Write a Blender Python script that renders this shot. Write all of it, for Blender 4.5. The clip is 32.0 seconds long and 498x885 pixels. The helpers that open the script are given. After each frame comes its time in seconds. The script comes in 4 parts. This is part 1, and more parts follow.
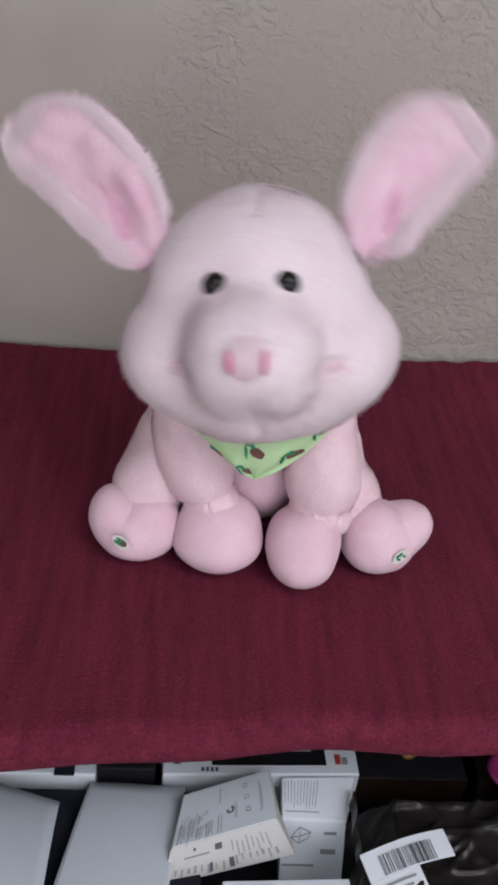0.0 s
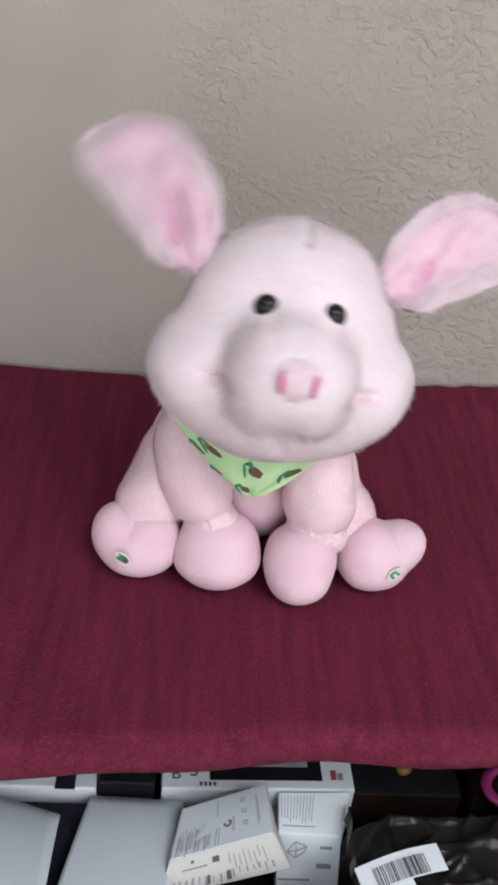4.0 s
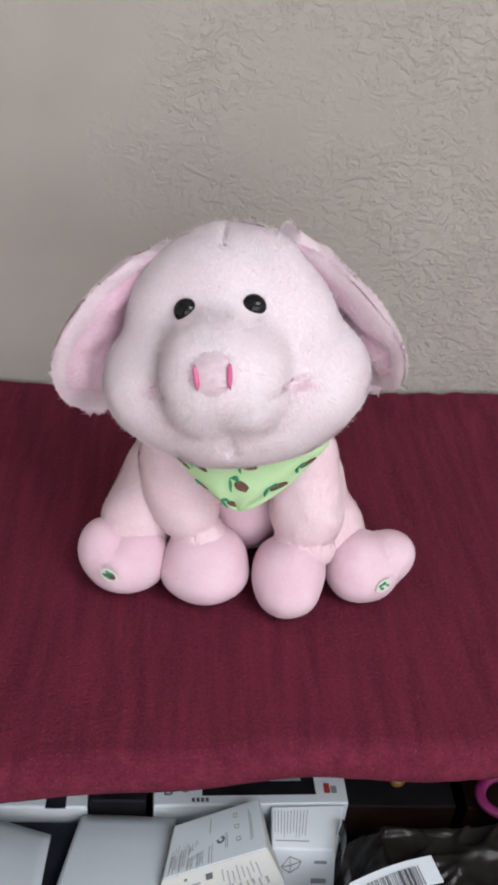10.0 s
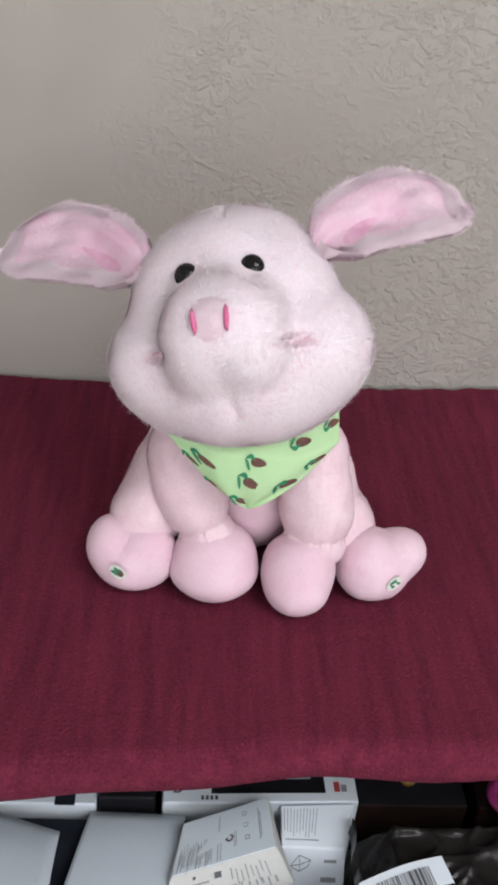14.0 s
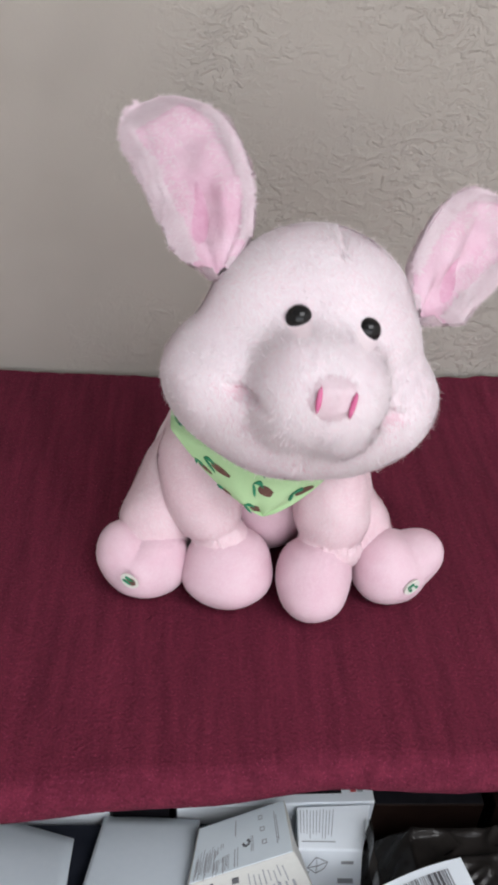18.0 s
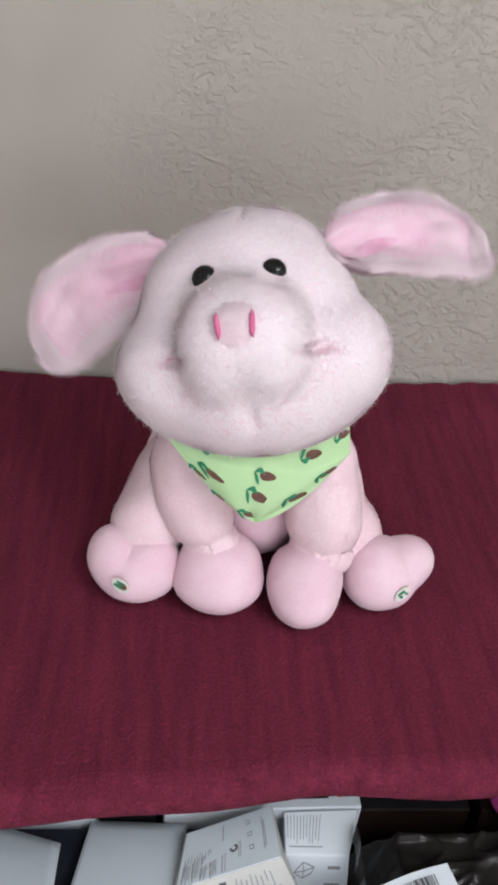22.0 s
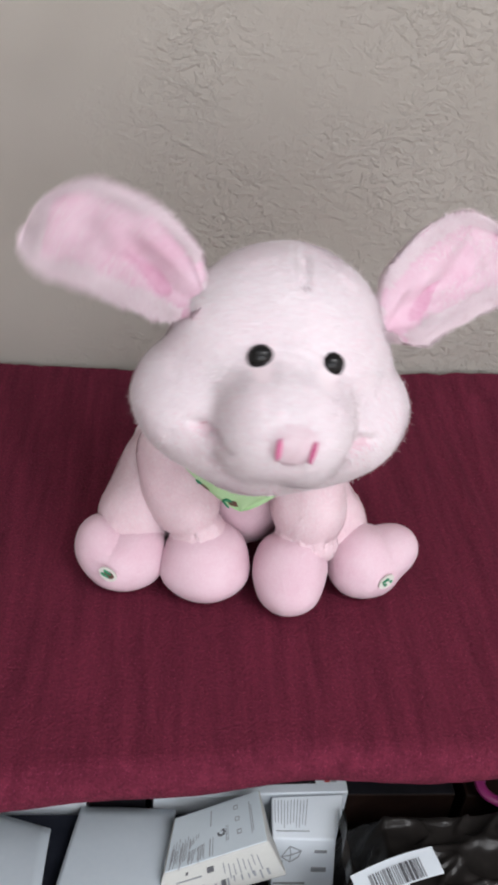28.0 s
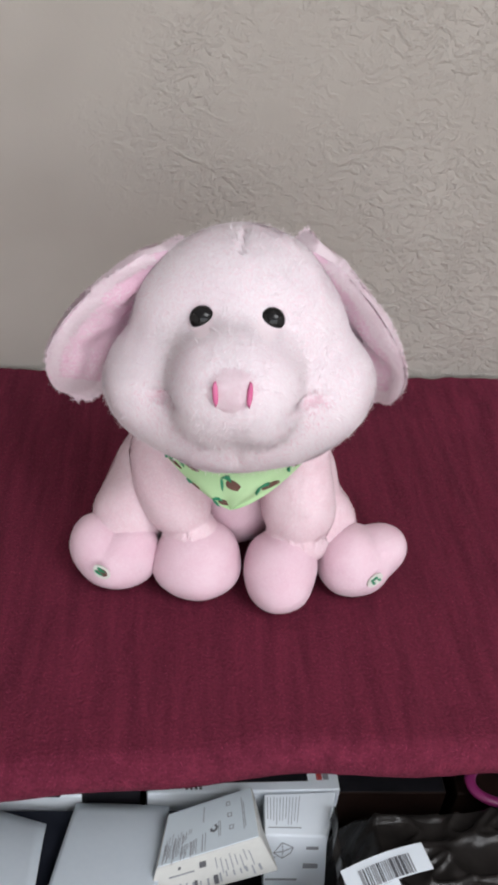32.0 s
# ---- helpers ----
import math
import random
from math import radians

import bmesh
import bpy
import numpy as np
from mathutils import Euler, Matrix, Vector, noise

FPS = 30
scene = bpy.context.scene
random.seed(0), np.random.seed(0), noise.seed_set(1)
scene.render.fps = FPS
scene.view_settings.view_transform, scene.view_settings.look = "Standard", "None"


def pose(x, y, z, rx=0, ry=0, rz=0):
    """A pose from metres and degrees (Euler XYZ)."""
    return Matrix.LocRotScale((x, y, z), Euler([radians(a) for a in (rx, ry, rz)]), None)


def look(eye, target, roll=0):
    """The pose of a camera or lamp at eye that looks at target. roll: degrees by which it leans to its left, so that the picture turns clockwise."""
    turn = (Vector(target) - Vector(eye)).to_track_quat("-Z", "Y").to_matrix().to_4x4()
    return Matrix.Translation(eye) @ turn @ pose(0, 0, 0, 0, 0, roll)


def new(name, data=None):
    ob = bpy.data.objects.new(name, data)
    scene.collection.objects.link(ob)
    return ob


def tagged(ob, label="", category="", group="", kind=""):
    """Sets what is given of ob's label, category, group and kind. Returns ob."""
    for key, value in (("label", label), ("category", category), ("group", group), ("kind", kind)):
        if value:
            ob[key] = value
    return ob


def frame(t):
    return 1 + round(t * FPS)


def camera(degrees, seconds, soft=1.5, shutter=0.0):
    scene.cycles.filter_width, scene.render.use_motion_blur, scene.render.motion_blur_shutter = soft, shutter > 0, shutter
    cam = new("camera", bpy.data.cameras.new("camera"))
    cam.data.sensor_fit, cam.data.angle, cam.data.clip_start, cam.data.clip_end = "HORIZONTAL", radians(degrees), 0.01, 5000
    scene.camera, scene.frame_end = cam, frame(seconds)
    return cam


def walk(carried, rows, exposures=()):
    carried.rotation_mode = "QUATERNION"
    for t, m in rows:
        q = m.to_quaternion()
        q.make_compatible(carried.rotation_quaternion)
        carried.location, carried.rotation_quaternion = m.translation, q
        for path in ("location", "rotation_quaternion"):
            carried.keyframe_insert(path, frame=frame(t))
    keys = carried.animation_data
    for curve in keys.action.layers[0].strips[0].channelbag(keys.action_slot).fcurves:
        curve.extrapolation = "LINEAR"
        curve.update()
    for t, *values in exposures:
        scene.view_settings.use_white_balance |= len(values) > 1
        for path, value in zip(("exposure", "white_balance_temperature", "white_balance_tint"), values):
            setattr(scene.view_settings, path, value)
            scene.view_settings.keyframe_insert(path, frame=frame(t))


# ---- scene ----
cam = camera(30.0, 32.0, soft=3.5, shutter=0.7)
# seconds, eye in metres, yaw, pitch, roll in degrees
PATH = [
    (0.0, -0.0699, -0.5202, 0.4813, -2.11, -34.45, -5.16),
    (0.5, -0.0704, -0.5269, 0.4831, -2.01, -34.15, -5.33),
    (1.0, -0.0708, -0.5331, 0.4842, -1.69, -33.90, -5.46),
    (1.5, -0.0712, -0.5391, 0.4862, -1.46, -33.64, -5.41),
    (2.0, -0.0737, -0.5380, 0.4866, -1.26, -33.46, -5.48),
    (2.5, -0.0735, -0.5367, 0.4872, -1.49, -33.43, -5.43),
    (3.0, -0.0716, -0.5404, 0.4888, -1.76, -33.21, -5.38),
    (3.5, -0.0696, -0.5417, 0.4909, -1.81, -33.03, -5.39),
    (5.5, -0.0718, -0.5370, 0.4904, -2.26, -32.74, -5.20),
    (6.0, -0.0733, -0.5359, 0.4901, -2.48, -32.74, -5.28),
    (6.5, -0.0727, -0.5345, 0.4911, -2.68, -32.69, -5.05),
    (7.0, -0.0731, -0.5358, 0.4932, -2.70, -32.72, -5.16),
    (7.5, -0.0743, -0.5358, 0.4918, -2.85, -32.66, -5.25),
    (8.0, -0.0695, -0.5362, 0.4910, -2.96, -32.61, -4.96),
    (8.5, -0.0669, -0.5391, 0.4921, -3.06, -32.55, -4.93),
    (9.0, -0.0687, -0.5370, 0.4939, -3.12, -32.57, -5.02),
    (9.5, -0.0667, -0.5325, 0.4926, -2.98, -32.58, -4.85),
    (10.0, -0.0656, -0.5338, 0.4929, -2.92, -32.47, -4.79),
    (10.5, -0.0631, -0.5348, 0.4918, -2.94, -32.52, -4.56),
    (11.0, -0.0615, -0.5377, 0.4932, -2.91, -32.45, -4.38),
    (11.5, -0.0636, -0.5375, 0.4963, -2.84, -32.41, -4.60),
    (12.0, -0.0634, -0.5382, 0.4946, -2.51, -32.32, -4.50),
    (12.5, -0.0622, -0.5330, 0.4889, -2.39, -32.36, -4.48),
    (13.0, -0.0610, -0.5300, 0.4896, -2.33, -32.61, -4.55),
    (13.5, -0.0624, -0.5291, 0.4899, -2.29, -32.82, -4.41),
    (14.0, -0.0608, -0.5285, 0.4911, -2.06, -32.85, -4.38),
    (14.5, -0.0617, -0.5272, 0.4897, -1.95, -32.81, -4.48),
    (16.5, -0.0725, -0.5187, 0.5002, -2.98, -32.87, -4.71),
    (17.0, -0.0674, -0.5146, 0.5013, -2.62, -33.63, -4.95),
    (17.5, -0.0697, -0.5032, 0.4958, -2.68, -34.17, -4.25),
    (18.0, -0.0743, -0.4964, 0.5018, -2.83, -34.86, -3.93),
    (18.5, -0.0796, -0.4968, 0.5026, -3.30, -34.81, -4.02),
    (19.0, -0.0881, -0.4946, 0.5069, -3.84, -34.59, -4.29),
    (19.5, -0.0975, -0.4959, 0.5061, -3.83, -34.52, -4.57),
    (20.0, -0.0952, -0.5009, 0.5066, -3.96, -34.47, -4.68),
    (20.5, -0.0903, -0.5016, 0.5053, -4.05, -34.46, -4.82),
    (21.0, -0.0884, -0.4999, 0.5072, -4.14, -34.61, -5.07),
    (21.5, -0.0853, -0.4970, 0.5056, -3.76, -34.66, -5.11),
    (22.0, -0.0832, -0.4934, 0.5041, -3.43, -34.81, -5.13),
    (22.5, -0.0832, -0.4894, 0.5038, -3.39, -35.04, -5.25),
    (23.0, -0.0817, -0.4955, 0.5081, -3.20, -34.90, -5.10),
    (23.5, -0.0869, -0.5018, 0.5085, -3.20, -34.80, -5.36),
    (24.0, -0.0885, -0.4991, 0.5040, -3.24, -34.93, -5.26),
    (24.5, -0.0863, -0.4993, 0.5047, -3.49, -35.05, -5.26),
    (25.0, -0.0799, -0.4946, 0.5020, -3.68, -35.12, -5.03),
    (25.5, -0.0742, -0.4933, 0.5040, -3.84, -35.27, -4.96),
    (27.5, -0.0751, -0.5002, 0.5055, -3.83, -35.28, -5.20),
    (28.0, -0.0753, -0.5004, 0.5091, -3.67, -35.37, -5.10),
    (28.5, -0.0731, -0.5028, 0.5089, -3.57, -35.34, -4.96),
    (29.0, -0.0683, -0.5070, 0.5083, -3.46, -35.29, -4.83),
    (29.5, -0.0667, -0.5111, 0.5092, -3.58, -35.14, -4.92),
    (30.0, -0.0659, -0.5164, 0.5121, -3.54, -34.99, -4.98),
    (30.5, -0.0614, -0.5196, 0.5122, -3.62, -34.78, -4.76),
    (31.0, -0.0625, -0.5212, 0.5149, -3.62, -34.71, -4.74),
    (31.5, -0.0638, -0.5185, 0.5134, -3.53, -34.69, -4.81),
    (32.0, -0.0652, -0.5173, 0.5126, -3.35, -34.76, -4.90),
]
walk(cam, [(t, pose(x, y, z, 90 + pitch, roll, yaw)) for t, x, y, z, yaw, pitch, roll in PATH], exposures=[(0.0, -0.34, 6430, 15), (1.2, -0.34, 6430, 15), (2.0, -0.08, 6500, 11), (5.5, 0.0, 6500, 10), (32.0, 0.0, 6500, 10)])

# ---- light ----
world = bpy.data.worlds.new("world")
scene.world = world
world.use_nodes = True
sky = world.node_tree.nodes.new("ShaderNodeTexSky")
sky.sky_type, sky.sun_disc = "NISHITA", False
sky.sun_elevation, sky.sun_rotation = radians(40), radians(120)
world.node_tree.links.new(sky.outputs[0], world.node_tree.nodes["Background"].inputs[0])
world.node_tree.nodes["Background"].inputs[1].default_value = 0.1


def area_lamp(name, size_x, size_y, watts, colour, m):
    data = bpy.data.lights.new(name, "AREA")
    data.shape, data.size, data.size_y, data.energy, data.color = "RECTANGLE", size_x, size_y, watts, colour
    ob = new(name, data)
    ob.matrix_world = m
    return ob


# added area lamps, front and overhead; neither source is seen
area_lamp("window_light", 2.9, 1.6, 36.5, (0.955, 0.965, 1.0), look((0.35, -2.97, 0.66), (0.1, 0, 0.3)))
area_lamp("ceiling_light_bulb", 1.2, 1.0, 30, (0.955, 0.965, 1.0), look((0.85, -1.35, 1.66), (0.85, -1.35, 0)))


# ---- materials ----
def material(name, colour, rough=0.6, metal=0.0):
    m = bpy.data.materials.new(name)
    m.use_nodes = True
    b = m.node_tree.nodes["Principled BSDF"]
    b.inputs["Base Color"].default_value = (*colour, 1)
    b.inputs["Roughness"].default_value = rough
    b.inputs["Metallic"].default_value = metal
    return m


def node(m, kind, **inputs):
    n = m.node_tree.nodes.new(kind)
    for k, v in inputs.items():
        n.inputs[k].default_value = v
    return n


def textured(name, colours, scale=20.0, rough=0.8, bump=0.3, bump_scale=200.0, distance=0.001, stretch=(1, 1, 1), sheen=0.0, fine=0.25, detail=5.0, island=0.0, even=False):
    """Noise between two or three colours at one scale, finer grain on top, and a bump."""
    m = material(name, colours[0], rough)
    t = m.node_tree
    b = t.nodes["Principled BSDF"]
    co = t.nodes.new("ShaderNodeTexCoord")
    mp = t.nodes.new("ShaderNodeMapping")
    mp.inputs["Scale"].default_value = stretch
    t.links.new(co.outputs["Object"], mp.inputs["Vector"])
    n1 = node(m, "ShaderNodeTexNoise", Scale=scale, Detail=detail)
    n2 = node(m, "ShaderNodeTexNoise", Scale=bump_scale, Detail=4.0)
    t.links.new(mp.outputs[0], n1.inputs["Vector"])
    t.links.new(co.outputs["Object"] if even else mp.outputs[0], n2.inputs["Vector"])
    mix = t.nodes.new("ShaderNodeMix")
    mix.data_type = "FLOAT"
    mix.inputs[0].default_value = fine
    t.links.new(n1.outputs[0], mix.inputs[2])
    t.links.new(n2.outputs[0], mix.inputs[3])
    if island:
        geo = t.nodes.new("ShaderNodeNewGeometry")
        m2 = t.nodes.new("ShaderNodeMix")
        m2.data_type = "FLOAT"
        m2.inputs[0].default_value = island
        t.links.new(mix.outputs[0], m2.inputs[2])
        t.links.new(geo.outputs["Random Per Island"], m2.inputs[3])
        mix = m2
    ramp = t.nodes.new("ShaderNodeValToRGB")
    e = ramp.color_ramp.elements
    e[0].position, e[1].position = 0.33, 0.67
    e[0].color, e[1].color = (*colours[0], 1), (*colours[-1], 1)
    if len(colours) == 3:
        k = e.new(0.5)
        k.color = (*colours[1], 1)
    t.links.new(mix.outputs[0], ramp.inputs[0])
    t.links.new(ramp.outputs[0], b.inputs["Base Color"])
    bm_ = node(m, "ShaderNodeBump", Strength=bump, Distance=distance)
    t.links.new(n2.outputs[0], bm_.inputs["Height"])
    t.links.new(bm_.outputs[0], b.inputs["Normal"])
    if sheen:
        b.inputs["Sheen Weight"].default_value = sheen
        b.inputs["Sheen Roughness"].default_value = 0.5
    return m


def fibres(name, colours, scale=30, island=0.35, through_light=0.0):
    """Thin plush fibres: they scatter light back and let some of it through."""
    m = textured(name, colours, scale, 0.9, 0.0, 300, 0.001, sheen=0.2, island=island)
    t = m.node_tree
    b = t.nodes["Principled BSDF"]
    b.inputs["Specular IOR Level"].default_value = 0.15
    glow = t.nodes.new("ShaderNodeBsdfTranslucent")
    t.links.new(b.inputs["Base Color"].links[0].from_socket, glow.inputs["Color"])
    mix = t.nodes.new("ShaderNodeMixShader")
    mix.inputs[0].default_value = through_light
    t.links.new(b.outputs[0], mix.inputs[1])
    t.links.new(glow.outputs[0], mix.inputs[2])
    t.links.new(mix.outputs[0], t.nodes["Material Output"].inputs["Surface"])
    return m


PLUSH = textured("pale_pink_plush", [(0.87, 0.69, 0.74), (0.91, 0.78, 0.815)], 18, 0.95, 0.25, 420, 0.0008)
LEG = textured("pink_leg_plush", [(0.85, 0.615, 0.675), (0.90, 0.72, 0.765)], 30, 0.95, 0.3, 420, 0.0008)
FUR = fibres("pale_pink_fibres", [(0.89, 0.64, 0.70), (0.93, 0.745, 0.79)])
FLUFF = fibres("white_pink_fibres", [(0.88, 0.755, 0.80), (0.92, 0.835, 0.865)])
SNOUT = textured("pale_snout_plush", [(0.86, 0.69, 0.745), (0.89, 0.755, 0.795)], 30, 0.9, 0.4, 600, 0.0008, sheen=0.3)
PINK = textured("pink_velour", [(0.80, 0.48, 0.61), (0.88, 0.64, 0.74)], 34, 0.9, 0.4, 500, 0.001, sheen=0.3)
EARFUR = fibres("pink_ear_fibres", [(0.84, 0.66, 0.72), (0.90, 0.77, 0.81)])
BLUSH = fibres("blush_fibres", [(0.86, 0.61, 0.68), (0.89, 0.70, 0.75)])
SNOUT_PILE = fibres("snout_velour", [(0.86, 0.665, 0.725), (0.895, 0.745, 0.79)])
# darker rose that puts the shade between the legs into the colour
LEG_GAP_SHADE = textured("shaded_rose_plush", [(0.64, 0.43, 0.50), (0.72, 0.53, 0.59)], 40, 0.95, 0.4, 400, 0.001)
PAW = textured("pink_paw_velour", [(0.81, 0.54, 0.63), (0.87, 0.655, 0.725)], 38, 0.9, 0.5, 420, 0.001, sheen=0.3)
PAW_PILE = fibres("paw_velour_pile", [(0.82, 0.55, 0.64), (0.89, 0.675, 0.745)], 38, 0.3)
DEEP = textured("deep_pink_stitching", [(0.60, 0.10, 0.25), (0.72, 0.20, 0.37)], 60, 0.8, 0.3, 800, 0.0005)
CREASE = textured("rose_crease_velour", [(0.70, 0.40, 0.47), (0.78, 0.52, 0.58)], 60, 0.9, 0.3, 800, 0.0005)
# darker copy of the lining pink, with the fold's shade in its colour
FOLD_SHADE = textured("shaded_pink_velour", [(0.66, 0.31, 0.45), (0.78, 0.48, 0.61)], 60, 0.9, 0.4, 500, 0.001)
# pale colours for the unseen walls and floor, chosen to bounce fill light
BOUNCE_WALL = textured("bounce_wall_white", [(0.78, 0.76, 0.74), (0.82, 0.80, 0.78)], 6, 0.8, 0.2, 150, 0.001)
BOUNCE_FLOOR = textured("bounce_floor_beige", [(0.46, 0.42, 0.37), (0.55, 0.51, 0.46)], 14, 0.95, 0.6, 300, 0.004)
EYE = material("black_eye_plastic", (0.008, 0.007, 0.007), 0.06)
EYE.node_tree.nodes["Principled BSDF"].inputs["Specular IOR Level"].default_value = 0.3
BADGE = textured("pale_badge_cloth", [(0.66, 0.64, 0.58), (0.74, 0.72, 0.67)], 200, 0.8, 0.2, 900, 0.0002)
GREEN = textured("lime_green_cotton", [(0.42, 0.64, 0.33), (0.50, 0.70, 0.40)], 20, 0.85, 0.35, 900, 0.0004)
LEAF = textured("emerald_print", [(0.01, 0.16, 0.07), (0.04, 0.30, 0.16)], 300, 0.85, 0.2, 900, 0.0002)
POD = textured("brown_print", [(0.10, 0.045, 0.035), (0.17, 0.08, 0.06)], 200, 0.85, 0.2, 900, 0.0002)
MAROON = textured("maroon_fleece", [(0.088, 0.0110, 0.025), (0.180, 0.023, 0.050)], 100, 0.95, 0.7, 420, 0.003, stretch=(1, 0.09, 1), sheen=0.0, fine=0.45, even=True)
PILE = textured("maroon_pile", [(0.074, 0.0095, 0.022), (0.240, 0.034, 0.078)], 100, 0.95, 0.0, 330, 0.003, stretch=(1, 0.09, 1), sheen=0.0, island=0.42, even=True)
for m_ in (MAROON, PILE):
    m_.node_tree.nodes["Principled BSDF"].inputs["Specular IOR Level"].default_value = 0.15
WHITE = textured("white_card", [(0.79, 0.85, 0.905), (0.84, 0.885, 0.93)], 9, 0.5, 0.05, 200, 0.0004)
CREAM = textured("cream_card", [(0.53, 0.525, 0.495), (0.60, 0.595, 0.565)], 9, 0.5, 0.05, 200, 0.0004)
BLUISH = textured("pale_blue_card", [(0.63, 0.70, 0.745), (0.69, 0.755, 0.795)], 9, 0.45, 0.05, 200, 0.0004)
CARD = textured("pale_grey_card", [(0.62, 0.685, 0.745), (0.69, 0.745, 0.795)], 5, 0.5, 0.05, 200, 0.0004)
PRINT = material("grey_print", (0.10, 0.10, 0.11), 0.6)
FAINT = material("pale_grey_print", (0.30, 0.31, 0.33), 0.6)
RED = material("red_print", (0.45, 0.06, 0.06), 0.5)
DARK = textured("black_plastic", [(0.010, 0.010, 0.012), (0.018, 0.017, 0.021)], 30, 0.4, 0.2, 120, 0.001)
NAVY = textured("dark_slate_plastic", [(0.012, 0.014, 0.022), (0.022, 0.025, 0.036)], 40, 0.45, 0.2, 120, 0.001)
BAG = textured("black_polythene", [(0.016, 0.014, 0.013), (0.030, 0.026, 0.024)], 30, 0.22, 0.3, 60, 0.002)
BAG.node_tree.nodes["Principled BSDF"].inputs["Specular IOR Level"].default_value = 0.2
BROWN = textured("dark_brown_board", [(0.012, 0.006, 0.005), (0.022, 0.011, 0.008)], 30, 0.5, 0.2, 120, 0.001)
for m_ in (DARK, NAVY, BROWN):
    m_.node_tree.nodes["Principled BSDF"].inputs["Specular IOR Level"].default_value = 0.2
MAGENTA = material("magenta_plastic", (0.24, 0.022, 0.12), 0.35)
YELLOW = material("yellow_plastic", (0.20, 0.105, 0.018), 0.4)


def plaster():
    """Painted wall with a trowelled skip texture: broken ridges in drifts over a flat ground."""
    m = material("beige_textured_plaster", (0.42, 0.385, 0.36), 0.7)
    t = m.node_tree
    b = t.nodes["Principled BSDF"]
    co = t.nodes.new("ShaderNodeTexCoord")
    warp = node(m, "ShaderNodeTexNoise", Scale=30.0, Detail=2.0)
    t.links.new(co.outputs["Object"], warp.inputs["Vector"])
    add = t.nodes.new("ShaderNodeVectorMath")
    add.operation = "MULTIPLY_ADD"
    add.inputs[1].default_value = (0.02, 0.02, 0.02)
    flatten = t.nodes.new("ShaderNodeMapping")
    flatten.inputs["Scale"].default_value = (0.82, 1.0, 1.12)
    t.links.new(warp.outputs["Color"], add.inputs[0])
    t.links.new(co.outputs["Object"], add.inputs[2])
    ridge = node(m, "ShaderNodeTexNoise", Scale=120.0, Detail=5.0, Roughness=0.62)
    drift = node(m, "ShaderNodeTexNoise", Scale=9.0, Detail=2.0)
    grain = node(m, "ShaderNodeTexNoise", Scale=260.0, Detail=3.0)
    t.links.new(add.outputs[0], flatten.inputs["Vector"])
    for n in (ridge, grain):
        t.links.new(flatten.outputs[0], n.inputs["Vector"])
    t.links.new(co.outputs["Object"], drift.inputs["Vector"])
    edge = t.nodes.new("ShaderNodeValToRGB")
    e = edge.color_ramp.elements
    e[0].position, e[1].position = 0.45, 0.60
    e[0].color, e[1].color = (0, 0, 0, 1), (1, 1, 1, 1)
    t.links.new(ridge.outputs[0], edge.inputs[0])
    where = t.nodes.new("ShaderNodeMapRange")
    where.inputs["From Min"].default_value, where.inputs["From Max"].default_value = 0.38, 0.64
    xyz = t.nodes.new("ShaderNodeSeparateXYZ")
    lean = t.nodes.new("ShaderNodeMath")
    lean.operation = "MULTIPLY_ADD"
    lean.inputs[1].default_value = 0.85
    t.links.new(co.outputs["Object"], xyz.inputs[0])
    t.links.new(xyz.outputs[0], lean.inputs[0])
    t.links.new(drift.outputs[0], lean.inputs[2])
    t.links.new(lean.outputs[0], where.inputs["Value"])
    mul = t.nodes.new("ShaderNodeMath")
    mul.operation = "MULTIPLY"
    t.links.new(edge.outputs[0], mul.inputs[0])
    t.links.new(where.outputs[0], mul.inputs[1])
    sm = t.nodes.new("ShaderNodeMath")
    sm.operation = "MULTIPLY_ADD"
    sm.inputs[1].default_value = 0.12
    t.links.new(grain.outputs[0], sm.inputs[0])
    t.links.new(mul.outputs[0], sm.inputs[2])
    bp = node(m, "ShaderNodeBump", Strength=0.72, Distance=0.0014)
    t.links.new(sm.outputs[0], bp.inputs["Height"])
    t.links.new(bp.outputs[0], b.inputs["Normal"])
    ramp = t.nodes.new("ShaderNodeValToRGB")
    e = ramp.color_ramp.elements
    e[0].position, e[1].position = 0.3, 0.7
    e[0].color, e[1].color = (0.395, 0.356, 0.316, 1), (0.44, 0.399, 0.357, 1)
    t.links.new(drift.outputs[0], ramp.inputs[0])
    t.links.new(ramp.outputs[0], b.inputs["Base Color"])
    return m


WALL = plaster()


# ---- mesh helpers ----
def mesh_object(name, verts, faces, mat, parent=None, label="", smooth=True):
    me = bpy.data.meshes.new(name)
    me.from_pydata([tuple(map(float, v)) for v in verts], [], [tuple(int(i) for i in q) for q in faces])
    me.materials.append(mat)
    if smooth:
        me.polygons.foreach_set("use_smooth", [True] * len(me.polygons))
    ob = new(name, me)
    if parent is not None:
        ob.parent = parent
    if label:
        ob["label"] = label
    return ob


def part(name, bm, mat, parent=None, label="", smooth=False):
    me = bpy.data.meshes.new(name)
    bmesh.ops.recalc_face_normals(bm, faces=bm.faces)
    bm.to_mesh(me)
    bm.free()
    me.materials.append(mat)
    if smooth:
        me.polygons.foreach_set("use_smooth", [True] * len(me.polygons))
    ob = new(name, me)
    if parent is not None:
        ob.parent = parent
    if label:
        ob["label"] = label
    return ob


